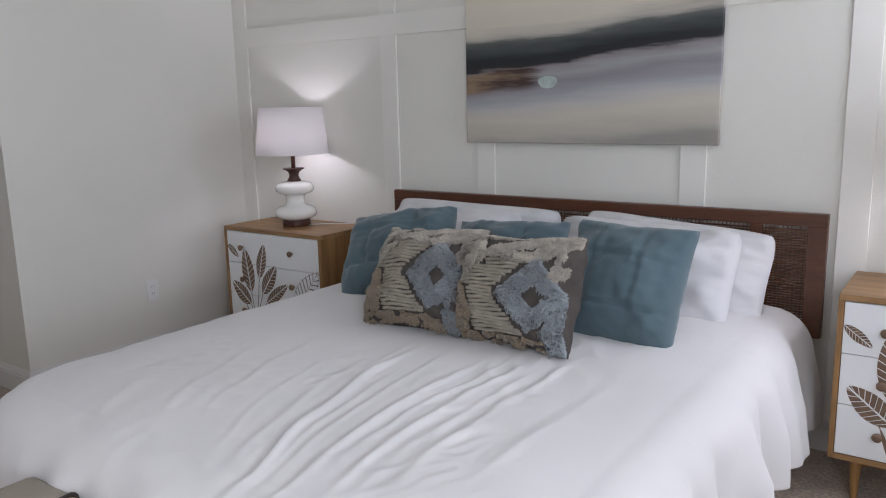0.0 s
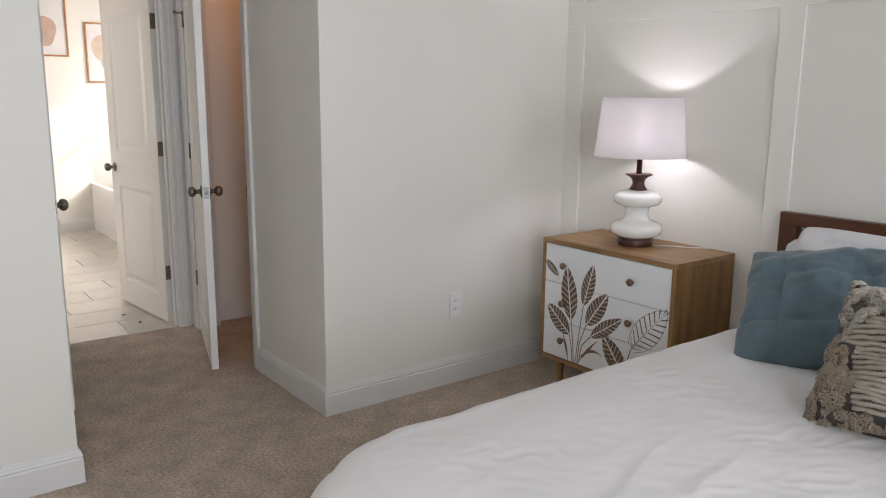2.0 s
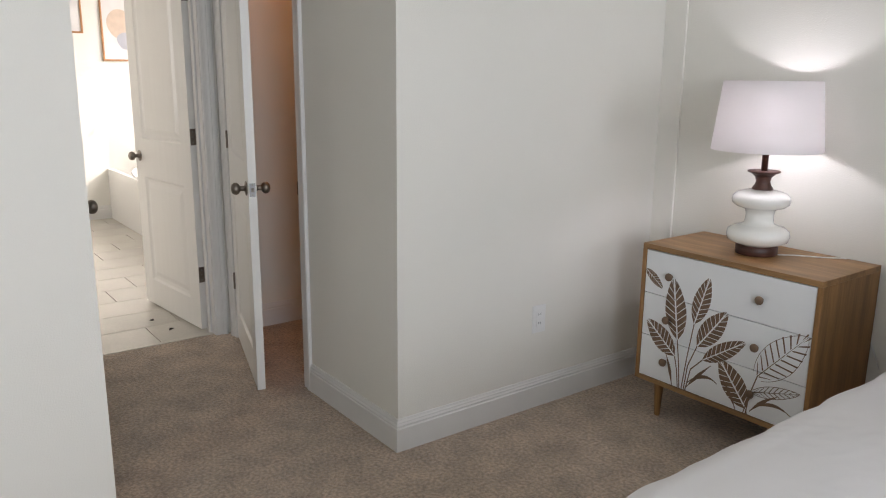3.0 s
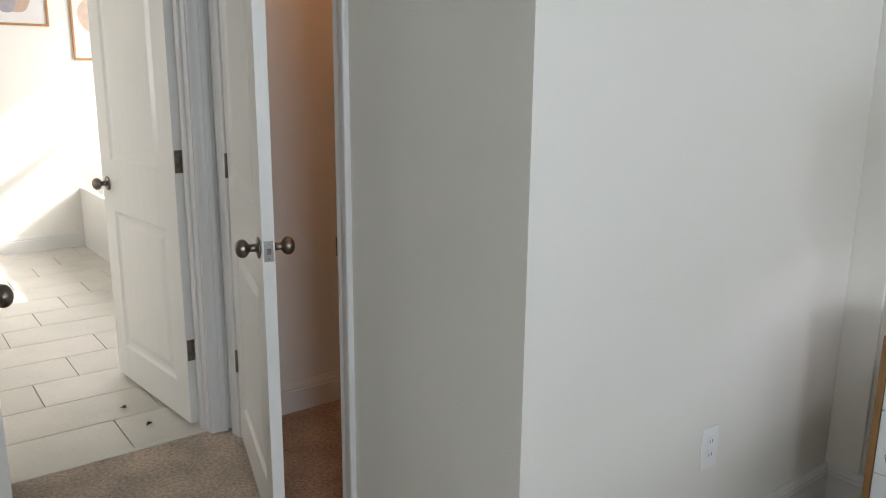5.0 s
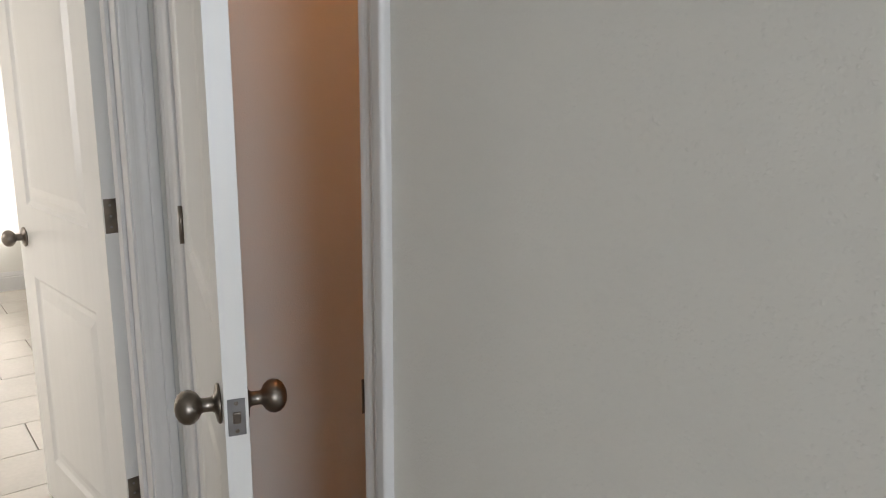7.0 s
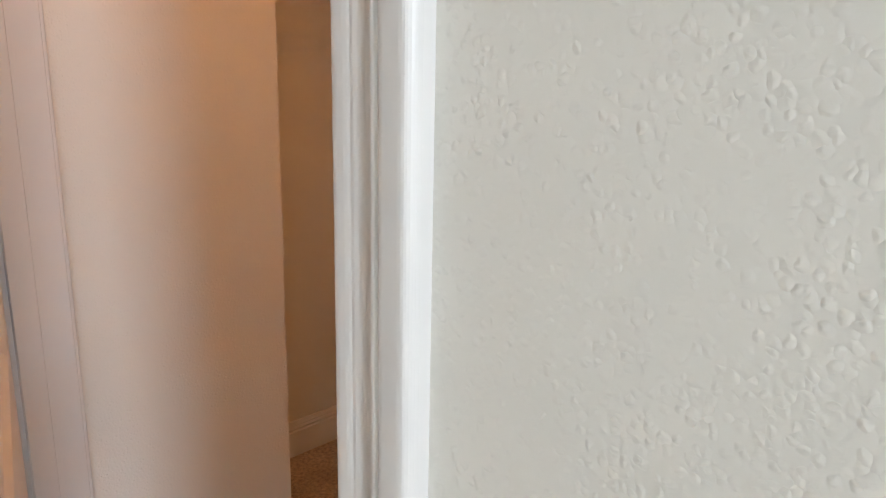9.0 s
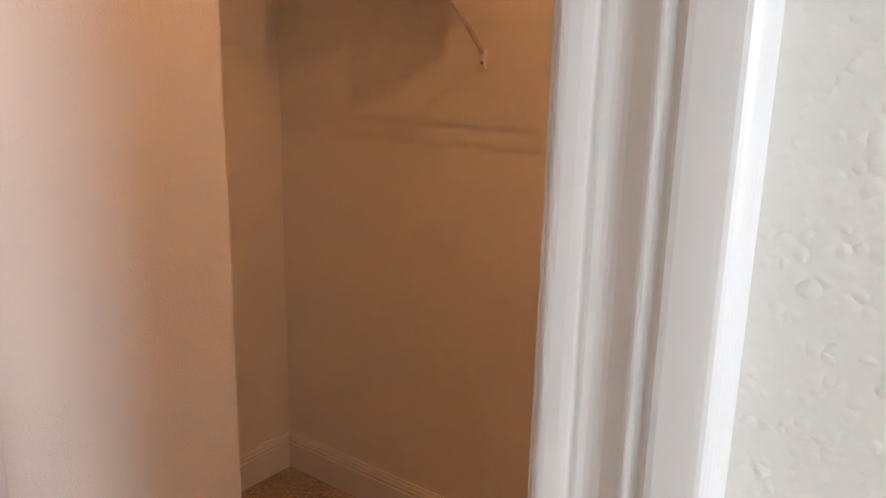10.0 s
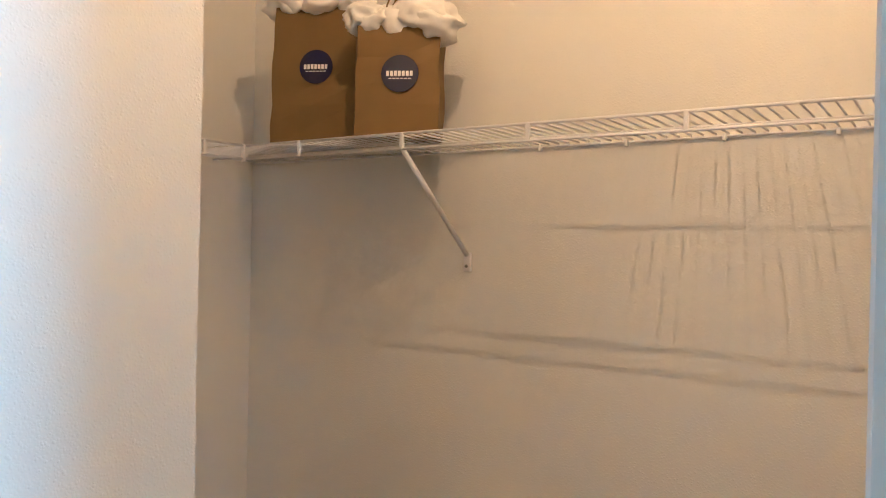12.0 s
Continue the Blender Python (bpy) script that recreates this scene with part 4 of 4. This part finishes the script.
def table_lamp(m):
    l = thing("table_lamp", "white double-gourd glass lamp, dark wood, lit linen shade", "table lamp", m, "bedside lamps")
    part("plinth", lathe([(0, 0), (0.076, 0), (0.078, 0.003), (0.078, 0.033), (0.075, 0.036), (0, 0.036)], 40), M_LAMPWOOD, l, "dark turned wooden plinth", True)
    prof = [(0.068, 0.036), (0.085, 0.042), (0.112, 0.055), (0.1175, 0.075), (0.113, 0.095), (0.096, 0.108), (0.070, 0.115), (0.056, 0.122), (0.052, 0.138), (0.051, 0.156), (0.055, 0.172), (0.066, 0.180), (0.090, 0.187), (0.104, 0.198), (0.108, 0.213), (0.104, 0.228), (0.088, 0.242), (0.062, 0.250), (0.04, 0.253), (0, 0.254)]
    part("glass_body", lathe(prof, 56), M_OPAL, l, "glossy white opal glass body", True)
    part("spool", lathe([(0, 0.252), (0.039, 0.252), (0.039, 0.258), (0.030, 0.270), (0.026, 0.284), (0.030, 0.300), (0.045, 0.314), (0.060, 0.320), (0.060, 0.325), (0, 0.325)], 40), M_LAMPWOOD, l, "dark turned wooden spool", True)
    part("stem", lathe([(0, 0.324), (0.012, 0.324), (0.012, 0.390), (0.014, 0.392), (0.014, 0.43), (0, 0.43)], 20), M_LAMPWOOD, l, smooth=True)
    sh = part("shade", lathe([(0.202, 0.404), (0.175, 0.661), (0.1735, 0.661), (0.2005, 0.404), (0.202, 0.404)], 64), shade_mat, l, "white linen drum shade", True)
    ring = bmesh.new()
    tube(ring, [(-0.174, 0, 0.654), (0.174, 0, 0.654)], 0.0015, 6), tube(ring, [(0, -0.174, 0.654), (0, 0.174, 0.654)], 0.0015, 6)
    part("spider", ring, M_NICKEL, sh)
    bulb = part("bulb", lathe([(0, 0.425), (0.013, 0.43), (0.014, 0.45), (0.028, 0.485), (0.030, 0.505), (0.022, 0.528), (0, 0.537)], 20),
                mat("bulb_glow", (0.9, 0.9, 0.9), 0.5, emit=(1.0, 0.93, 0.95), emit_strength=3.0), l, "glowing bulb", True)
    bulb.visible_shadow = False
    return l


LZ = DTOP
lm = table_lamp(pose(0.676, 1.240, LZ))
copy_thing(lm, pose(3.880, 1.240, LZ))
for lx in (0.676, 3.880):
    lamp("lamp_bulb", "POINT", 4.0, pose(lx, 1.240, LZ + 0.522), (0.93, 0.92, 1.0), 0.03)
cord = part("lamp_cord", tube(bmesh.new(), [(0.755, 1.26, LZ + 0.006), (0.82, 1.30, LZ + 0.010), (0.88, 1.36, LZ + 0.006), (0.93, 1.43, LZ + 0.003), (0.97, 1.447, LZ - 0.03), (1.06, 1.447, 0.45), (1.10, 1.447, 0.36)], 0.0025, 6), M_PLASTIC, smooth=True)
tagged(cord, "thin white lamp cord running behind the chest", "cord")

# ---- bed ----
bed = thing("bed", "king bed with dark walnut and cane headboard", "bed", pose(0, 0, 0))
hx0, hx1, hz0, hz1, hy0, hy1 = 1.277, 3.385, 0.482, 0.973, 1.385, 1.425
st = 0.070
part("top_rail", boxm(hx0, hy0, hz1 - 0.052, hx1, hy1, hz1, bevel=0.004), M_WALNUT, bed)
part("bottom_rail", boxm(hx0, hy0, hz0, hx1, hy1, hz0 + 0.05, bevel=0.004), M_WALNUT, bed)
divs = [1.515, 2.050, 2.590, 3.125]
cols = [(hx0, hx0 + st)] + [(d - 0.022, d + 0.022) for d in divs] + [(hx1 - st, hx1)]
for a, b in cols:
    part("stile", boxm(a, hy0 + 0.001, hz0 + 0.05, b, hy1 - 0.001, hz1 - 0.052, bevel=0.003), M_WALNUT, bed)
for (a0, a1), (b0, b1) in zip(cols, cols[1:]):
    bm = bmesh.new()
    z = hz0 + 0.056
    while z < hz1 - 0.058:
        tube(bm, [(a1 - 0.001, hy0 + 0.013, z), (b0 + 0.001, hy0 + 0.013, z)], 0.0042, 6)
        z += 0.0105
    x = a1 + 0.012
    while x < b0 - 0.006:
        box(bm, x - 0.0015, hy0 + 0.016, hz0 + 0.051, x + 0.0015, hy0 + 0.019, hz1 - 0.053)
        x += 0.016
    tagged(part("cane_panel", bm, M_CANE, bed, "woven dark cane panel"), kind="stuff")
for x in (1.45, 3.10):
    part("headboard_post", boxm(x, hy1, 0, x + 0.07, hy1 + 0.02, hz0 + 0.2, bevel=0.003), M_WALNUT, bed)
part("box_spring", boxm(1.44, -0.55, 0.10, 3.23, 1.375, 0.30, bevel=0.02), M_BENCH, bed)
part("mattress", boxm(1.44, -0.55, 0.301, 3.23, 1.375, 0.50, bevel=0.06, seg=4), M_PILLOW, bed)
for x in (1.54, 3.10):
    for y in (-0.45, 1.2):
        part("leg", lathe([(0, 0), (0.03, 0), (0.03, 0.10), (0, 0.10)], 16), M_WALNUT, bed, m=pose(x, y, 0))

# duvet: a sheet laid over a rounded core, falling over three sides
CXB, HWC, FYC, HEAD = 2.335, 0.665, -0.540, 1.34
TOPZ, FLAT, RAD, DROP = 0.622, 0.215, 0.150, 0.40


def bump1(t, c, w):
    return math.exp(-((t - c) / w) ** 2)


# long creases: x at four stations from foot to head, start, end, width, height
CREASES = ((2.560, 2.455, 2.390, 2.365, -0.92, 0.20, 0.014, 0.019), (2.675, 2.630, 2.615, 2.612, -0.86, 0.26, 0.013, 0.014), (2.770, 2.735, 2.738, 2.750, -0.78, 0.28, 0.013, 0.013),
           (2.890, 2.860, 2.852, 2.860, -0.66, 0.34, 0.014, 0.010), (2.620, 2.545, 2.510, 2.495, -0.80, 0.24, 0.009, 0.008), (2.725, 2.685, 2.675, 2.680, -0.70, 0.34, 0.009, 0.008),
           (2.830, 2.800, 2.795, 2.805, -0.62, 0.30, 0.010, 0.006), (2.480, 2.370, 2.300, 2.270, -0.85, -0.02, 0.015, 0.006), (2.400, 2.270, 2.190, 2.150, -0.80, 0.08, 0.011, 0.004),
           (2.300, 2.130, 2.030, 1.980, -0.70, 0.20, 0.013, 0.004), (2.160, 1.990, 1.880, 1.830, -0.80, 0.05, 0.016, 0.005), (2.500, 2.420, 2.350, 2.320, -0.25, 0.36, 0.008, 0.006),
           (2.580, 2.500, 2.450, 2.430, -0.90, 0.02, 0.008, 0.006), (3.000, 3.010, 3.020, 3.030, -0.60, 0.20, 0.018, 0.006))


def fold_height(x, y):
    """Long crisp creases that fan out towards the foot, with fine puckers and broad dimples."""
    z = 0.0
    for n, (xa, xb, xc, xd, y0, y1, w, h) in enumerate(CREASES):
        mask = max(0.0, min(1.0, (y - y0) / 0.22)) * max(0.0, min(1.0, (y1 - y) / 0.28))
        if mask <= 0:
            continue
        s = max(0.0, min(2.999, (y + 0.75) / 0.30))
        k = int(s)
        q = s - k
        p = (xa, xb, xc, xd)
        cx = p[k] + (p[k + 1] - p[k]) * (q * q * (3 - 2 * q) * 0.4 + q * 0.6) + 0.016 * noise.noise(Vector((y * 5.0, n * 7.3, 0)))
        d = x - cx
        if abs(d) > 0.12:
            continue
        w2 = 0.78 * w * (1 + 0.35 * noise.noise(Vector((y * 6, n * 3.1, 4))))
        z += 0.85 * h * mask * (0.75 + 0.5 * noise.noise(Vector((y * 4, n * 5.0, 8)))) * (math.exp(-abs(d) / w2) if d < 0 else math.exp(-(d / (1.5 * w2)) ** 2)) - 0.30 * h * mask * bump1(d, -2.6 * w2, 1.4 * w2)
    q = noise.noise(Vector((x * 10 + y * 3, y * 4.5 - x * 2, 7)))
    z += 0.0068 * (1 - abs(q) * 2.6) * max(0.0, noise.noise(Vector((x * 2.0, y * 2.0, 11))) + 0.10)
    q = noise.noise(Vector((x * 19 - y * 7, y * 11 + x * 5, 17)))
    z += 0.0042 * (1 - abs(q) * 2.6) * max(0.0, noise.noise(Vector((x * 3.0, y * 3.0, 21))) + 0.20)
    z += 0.009 * noise.noise(Vector((x * 2.2, y * 2.0, 1))) + 0.0035 * noise.noise(Vector((x * 7, y * 5, 2)))
    return z


def duvet_point(u, v):
    """u, v: cloth coordinates; the part of them beyond the core is the arc length over the edge."""
    dx = u - CXB
    ex = 0.0 if abs(dx) <= HWC else (abs(dx) - HWC) * (1 if dx > 0 else -1)
    ey = 0.0 if v >= FYC else v - FYC
    L = math.hypot(ex, ey)
    bx, by = (CXB + max(-HWC, min(HWC, dx))), max(v, FYC)
    if L < 1e-9:
        hor, z = 0.0, TOPZ
    else:
        if L <= FLAT:
            hor, z = L, TOPZ - 0.02 * (L / FLAT) ** 2
        else:
            a = (L - FLAT) / RAD
            top = TOPZ - 0.02
            if a < 1.45:
                hor, z = FLAT + RAD * math.sin(a), top - RAD * (1 - math.cos(a))
            else:
                rest = L - FLAT - 1.45 * RAD
                hor, z = FLAT + RAD * math.sin(1.45) + rest * 0.13, top - RAD * (1 - math.cos(1.45)) - rest * 0.985
    nx, ny = (ex / L, ey / L) if L > 1e-9 else (0, 0)
    side = max(0.0, min(1.0, (L - FLAT) / 0.35))
    if side > 0:
        along = (by * 1.0 if abs(nx) > abs(ny) else bx) + math.atan2(ny, nx) * 0.30
        rip = 0.030 * math.sin(along * 21 + 2.2 * noise.noise(Vector((along * 2.3, 0, 0)))) + 0.018 * math.sin(along * 37 + 1.3)
        rip += 0.045 * noise.noise(Vector((along * 4, L * 1.5, 9)))
        hor += rip * side * side
        z += 0.012 * noise.noise(Vector((along * 6, 7, 2))) * side
    x, y = bx + nx * hor, by + ny * hor
    return Vector((x, y, z + fold_height(x, y) * (1 - 0.8 * side)))


bm = bmesh.new()
NU, NV = 380, 360
span = FLAT + 1.45 * RAD + DROP - 0.10
u0, u1, v0, v1 = CXB - HWC - span, CXB + HWC + span, FYC - span, HEAD
grid = []
for i in range(NU + 1):
    row = []
    for j in range(NV + 1):
        u, v = u0 + (u1 - u0) * i / NU, v0 + (v1 - v0) * j / NV
        ex, ey = max(0, abs(u - CXB) - HWC), max(0, FYC - v)
        L = math.hypot(ex, ey)
        if ex > 0 and ey > 0 and L > span:
            ex, ey = ex * span / L, ey * span / L
            u, v = CXB + math.copysign(HWC + ex, u - CXB), FYC - ey
        row.append(bm.verts.new(duvet_point(u, v)))
    grid.append(row)
for i in range(NU):
    for j in range(NV):
        bm.faces.new((grid[i][j], grid[i + 1][j], grid[i + 1][j + 1], grid[i][j + 1]))
bmesh.ops.remove_doubles(bm, verts=bm.verts[:], dist=1e-4)
duvet = part("duvet", bm, M_DUVET, smooth=True)
sm = duvet.modifiers.new("thickness", "SOLIDIFY")
sm.thickness, sm.offset = 0.012, -1
tagged(duvet, "rumpled white cotton duvet draped over the bed", "duvet")


# ---- pillows ----
def cushion(w, h, t, seed, n=44, wrinkle=0.012, pinch=0.10, pw=0.42, soft=0.05):
    """A stuffed square in the xz plane, thickness along y, corners drawn out. Returns the bmesh and a function of the front surface."""
    off = Vector((seed * 3.7, seed * 1.9, 0))

    def pt(a, b, side):
        ed = max(0.0, (1 - abs(a) ** 2.6)) * max(0.0, (1 - abs(b) ** 2.6))
        th = t / 2 * ed ** pw
        x = w / 2 * a * (1 - pinch * (1 - b * b) * a * a * 0.6)
        z = h / 2 * b * (1 - pinch * (1 - a * a) * b * b * 0.6)
        cut = 1 - soft * (abs(a) * abs(b)) ** 4
        x, z = x * cut, z * cut
        k = noise.noise(Vector((a * 2.2, b * 2.2, side * 3)) + off) * wrinkle + noise.noise(Vector((a * 6, b * 6, side * 3)) + off) * wrinkle * 0.35
        corner = (abs(a) * abs(b)) ** 3
        k += corner * 0.012 * math.sin(9 * (a + b * 1.3) + seed)
        return Vector((x, -side * (th + k * min(1, th * 40)), z))
    bm = bmesh.new()
    sheets = []
    for side in (1, -1):
        sheets.append([[bm.verts.new(pt(-1 + 2 * i / n, -1 + 2 * j / n, side)) for j in range(n + 1)] for i in range(n + 1)])
    for s in sheets:
        for i in range(n):
            for j in range(n):
                bm.faces.new((s[i][j], s[i + 1][j], s[i + 1][j + 1], s[i][j + 1]))
    bmesh.ops.remove_doubles(bm, verts=bm.verts[:], dist=2e-4)
    return bm, pt


def white_pillow(m, w, h, t, seed, label):
    bm, _ = cushion(w, h, t * 1.15, seed, wrinkle=0.034, pinch=0.08, pw=0.5, soft=0.09)
    p = thing("pillow", label, "pillow", m, "white pillows")
    part("case", bm, M_PILLOW, p, smooth=True)


def quilted_pillow(m, w, h, seed, label):
    p = thing("quilted_pillow", label, "pillow", m, "blue pillows")
    bm, pt = cushion(w, h, 0.25, seed, wrinkle=0.030, pinch=0.16, pw=0.55)
    for v in bm.verts:
        a, b = v.co.x / (w / 2), v.co.z / (h / 2)
        dip = sum(bump1(a, c, 0.035) + bump1(b, c, 0.035) for c in (-0.40, 0.34))
        v.co.y *= 1 - 0.11 * min(1.2, dip)
    part("cover", bm, M_BLUE, p, smooth=True)
    for c in (-0.40, 0.34):
        for vert in (True, False):
            bm2 = bmesh.new()
            pts = []
            for i in range(31):
                s = -0.93 + 1.86 * i / 30
                q = pt(c if vert else s, s if vert else c, 1)
                pts.append((q.x, q.y * 0.892 - 0.0004, q.z))
            tube(bm2, pts, 0.0012, 5)
            part("stitched_seam", bm2, M_BLUE, p)


def tuft_pillow(m, w, h, seed):
    """Dark taupe cover with raised cream cords and shaggy diamonds and bands."""
    rng = random.Random(seed)
    p = thing("tufted_pillow", "shaggy cream, taupe and grey-blue tufted boho pillow", "pillow", m, "tufted pillows")
    bm, pt = cushion(w, h, 0.27, seed, wrinkle=0.022, pinch=0.22, pw=0.60)
    part("cover", bm, M_TAUPE, p, smooth=True)
    for r in range(21):
        b = -0.76 + r * 0.0588
        e = abs(b + 0.10) / 0.57
        hi = min(0.46, -0.05 + 0.46 * e) + rng.uniform(-0.03, 0.02)
        lo = -0.24 if b > 0.34 else -0.40 if b > 0.20 else -0.60 if b > 0.08 else -0.86 if b > -0.04 else -0.44 if b > -0.5 else -0.34
        lo += rng.uniform(-0.03, 0.03)
        pts = []
        for i in range(27):
            a = lo + (hi - lo) * i / 26
            q = pt(a, b + 0.010 * math.sin(6 * a + r) + 0.006 * math.sin(19 * a + 2 * r), 1)
            pts.append((q.x, q.y - 0.003, q.z))
        bm = tube(bmesh.new(), pts, 0.0062, 7)
        for v in bm.verts:
            v.co += Vector((0, 0, 0.0022 * noise.noise(v.co * 160)))
        part("cord_stripe", bm, M_STRIPE, p, "raised cream cord", True)

    def in_diamond(a, b, ca, cb, ra, rb):
        return abs(a - ca) / ra + abs(b - cb) / rb

    def near(a, b, x0, z0, x1, z1):
        dx, dz = x1 - x0, z1 - z0
        t = max(0.0, min(1.0, ((a - x0) * dx + (b - z0) * dz) / (dx * dx + dz * dz)))
        return math.hypot(a - x0 - t * dx, b - z0 - t * dz)

    def pick(a, b):
        d1 = in_diamond(a, b, 0.58, -0.10, 0.50, 0.58)
        if d1 < 1.0:
            return "blue" if d1 > 0.38 else None
        d2 = in_diamond(a, b, -0.62, 0.52, 0.37, 0.47)
        if d2 < 1.0:
            return "cream" if d2 > 0.40 else None
        if near(a, b, -0.17, 0.60, 0.78, 0.95) < 0.095 or near(a, b, 0.05, 0.53, 0.46, 0.52) < 0.07 or near(a, b, 0.46, 0.52, 0.95, 0.88) < 0.11:
            return "cream"
        if near(a, b, -0.86, -0.02, -0.56, -0.70) < 0.10 or near(a, b, -0.92, -0.20, -0.90, -0.80) < 0.10 or near(a, b, -0.62, -0.12, -0.44, -0.56) < 0.055:
            return "tan"
        if a > 0.74 and b < -0.62:
            return "blue"
        if a > 0.80 and noise.noise(Vector((a * 4, b * 4, seed + 3))) > 0.02:
            return "blue" if b < 0.15 else "cream"
        if b > 0.90 and noise.noise(Vector((a * 5, b * 5, seed + 9))) > -0.15:
            return "cream"
        if b < -0.82 and a < 0.72:
            return "tan" if noise.noise(Vector((a * 6, b * 6, seed))) > -0.12 else None
        return None
    sets = {"cream": [], "blue": [], "tan": []}
    for _ in range(32000):
        a, b = rng.uniform(-0.98, 0.98), rng.uniform(-0.98, 0.98)
        c = pick(a + 0.03 * noise.noise(Vector((a * 9, b * 9, 1))), b + 0.03 * noise.noise(Vector((a * 9, b * 9, 5))))
        if c:
            sets[c].append((a, b))
    for c, spots in sets.items():
        vs, fs = [], []
        for a, b in spots:
            q = pt(a, b, 1)
            h1 = rng.uniform(0.006, 0.016)
            way = 3.0 * noise.noise(Vector((a * 3.5, b * 3.5, seed * 2.0)))
            ln = rng.uniform(0.006, 0.017)
            tip = q + Vector((ln * math.sin(way) + rng.uniform(-0.004, 0.004), -h1, -ln * abs(math.cos(way)) * 0.9 + rng.uniform(-0.004, 0.004)))
            r = rng.uniform(0.0019, 0.0036)
            ang = rng.uniform(0, 6.28)
            base = len(vs)
            mid = (q + tip) / 2 + Vector((0, -0.005, 0.003))
            for ctr, rr in ((q + Vector((0, 0.003, 0)), r), (mid, r * 1.3), (tip, r * 0.6)):
                for i in range(3):
                    t = ang + i * 2.094
                    vs.append((ctr.x + rr * math.cos(t), ctr.y + 0.4 * rr * math.sin(t), ctr.z + rr * math.sin(t)))
            for lvl in (0, 3):
                for i in range(3):
                    j = (i + 1) % 3
                    fs.append((base + lvl + i, base + lvl + j, base + lvl + 3 + j, base + lvl + 3 + i))
            fs.append((base + 6, base + 7, base + 8))
        me = bpy.data.meshes.new("tufting")
        me.from_pydata(vs, [], fs)
        me.materials.append({"cream": M_CREAM, "blue": M_GREYBLUE, "tan": M_TAN}[c])
        me.polygons.foreach_set("use_smooth", [True] * len(me.polygons))
        ob = new("shag_tufting", me)
        ob.parent = p
        tagged(ob, {"cream": "cream shag tufting", "blue": "grey-blue shag tufting", "tan": "tan shag tufting"}[c], kind="stuff")


white_pillow(pose(1.880, 1.222, 0.768, -18, 2.6, 10), 0.88, 0.39, 0.17, 1, "plump white pillow leaning on the headboard")
white_pillow(pose(1.790, 1.130, 0.756, -34, -1, 2), 0.76, 0.40, 0.17, 2, "white pillow stacked in front of another")
white_pillow(pose(2.812, 1.250, 0.738, -20, 3.4, -4), 0.850, 0.41, 0.17, 3, "plump white pillow with flanged edge on headboard")
white_pillow(pose(2.745, 1.086, 0.738, -25, 0, -6), 0.823, 0.44, 0.17, 4, "white pillow stacked in front of another")
quilted_pillow(pose(1.795, 0.765, 0.780, -42, -8, 14), 0.525, 0.445, 5, "teal-blue quilted square pillow, tilted")
quilted_pillow(pose(2.318, 0.785, 0.755, -36, -2.5, 8), 0.505, 0.47, 6, "teal-blue quilted square pillow behind tufted ones")
quilted_pillow(pose(2.855, 0.690, 0.782, -28, 1, -4), 0.470, 0.475, 7, "teal-blue quilted square pillow")
tuft_pillow(pose(2.207, 0.412, 0.783, -34, -4, -2), 0.474, 0.425, 11)
tuft_pillow(pose(2.605, 0.395, 0.790, -22, -4, -9), 0.510, 0.41, 12)


# ---- painting over the bed ----
PAINT = wash_material("painted_canvas", 1.226, 1.976, [
    (0.00, (0.30, 0.28, 0.25)), (0.07, (0.46, 0.425, 0.365)), (0.18, (0.58, 0.535, 0.445)), (0.25, (0.52, 0.50, 0.465)), (0.29, (0.42, 0.42, 0.43)), (0.34, (0.33, 0.32, 0.34)), (0.40, (0.25, 0.235, 0.25)), (0.45, (0.34, 0.335, 0.34)),
    (0.495, (0.25, 0.225, 0.23)), (0.515, (0.020, 0.019, 0.021)), (0.56, (0.014, 0.017, 0.019)), (0.615, (0.050, 0.058, 0.057)), (0.665, (0.11, 0.118, 0.112)), (0.700, (0.44, 0.405, 0.35)), (0.76, (0.64, 0.585, 0.49)), (1.0, (0.72, 0.655, 0.53))])
art = thing("canvas_painting", "abstract seascape canvas in grey, black and cream", "painting", pose(0, 0, 0))
part("canvas", boxm(1.728, YN - 0.038, 1.226, 2.953, YN - 0.013, 1.976, bevel=0.003), PAINT, art)
bm = bmesh.new()
bm.faces.new([bm.verts.new((2.175 + 0.048 * math.cos(a) * (1 + 0.10 * math.sin(3 * a)), YN - 0.0385, 1.505 + 0.030 * math.sin(a) * (1 + 0.08 * math.cos(2 * a)))) for a in [2 * math.pi * i / 24 for i in range(24)]])
part("paint_dab", bm, mat("mint_paint", (0.42, 0.50, 0.47), 0.5, var=0.15, vscale=30), art, "pale mint dab of paint")

# ---- bench at the foot ----
bench = thing("bench", "beige upholstered bench with dark leather straps", "bench", pose(1.885, -1.245, 0.022))
part("seat_cushion", boxm(0, 0, 0.38, 0.86, 0.345, 0.475, bevel=0.03, seg=4), M_BENCH, bench, smooth=True)
part("seat_base", boxm(0.02, 0.02, 0.34, 0.84, 0.325, 0.385, bevel=0.004), M_WALNUT, bench)
for x in (0.185, 0.64):
    part("strap", boxm(x, -0.0015, 0.35, x + 0.035, 0.3465, 0.4765, bevel=0.012), M_STRAP, bench, "dark leather strap")
for x in (0.07, 0.79):
    for y in (0.05, 0.295):
        part("leg", lathe([(0, -0.022), (0.014, -0.022), (0.022, 0.34), (0, 0.34)], 16), M_WALNUT, bench, m=pose(x, y, 0))
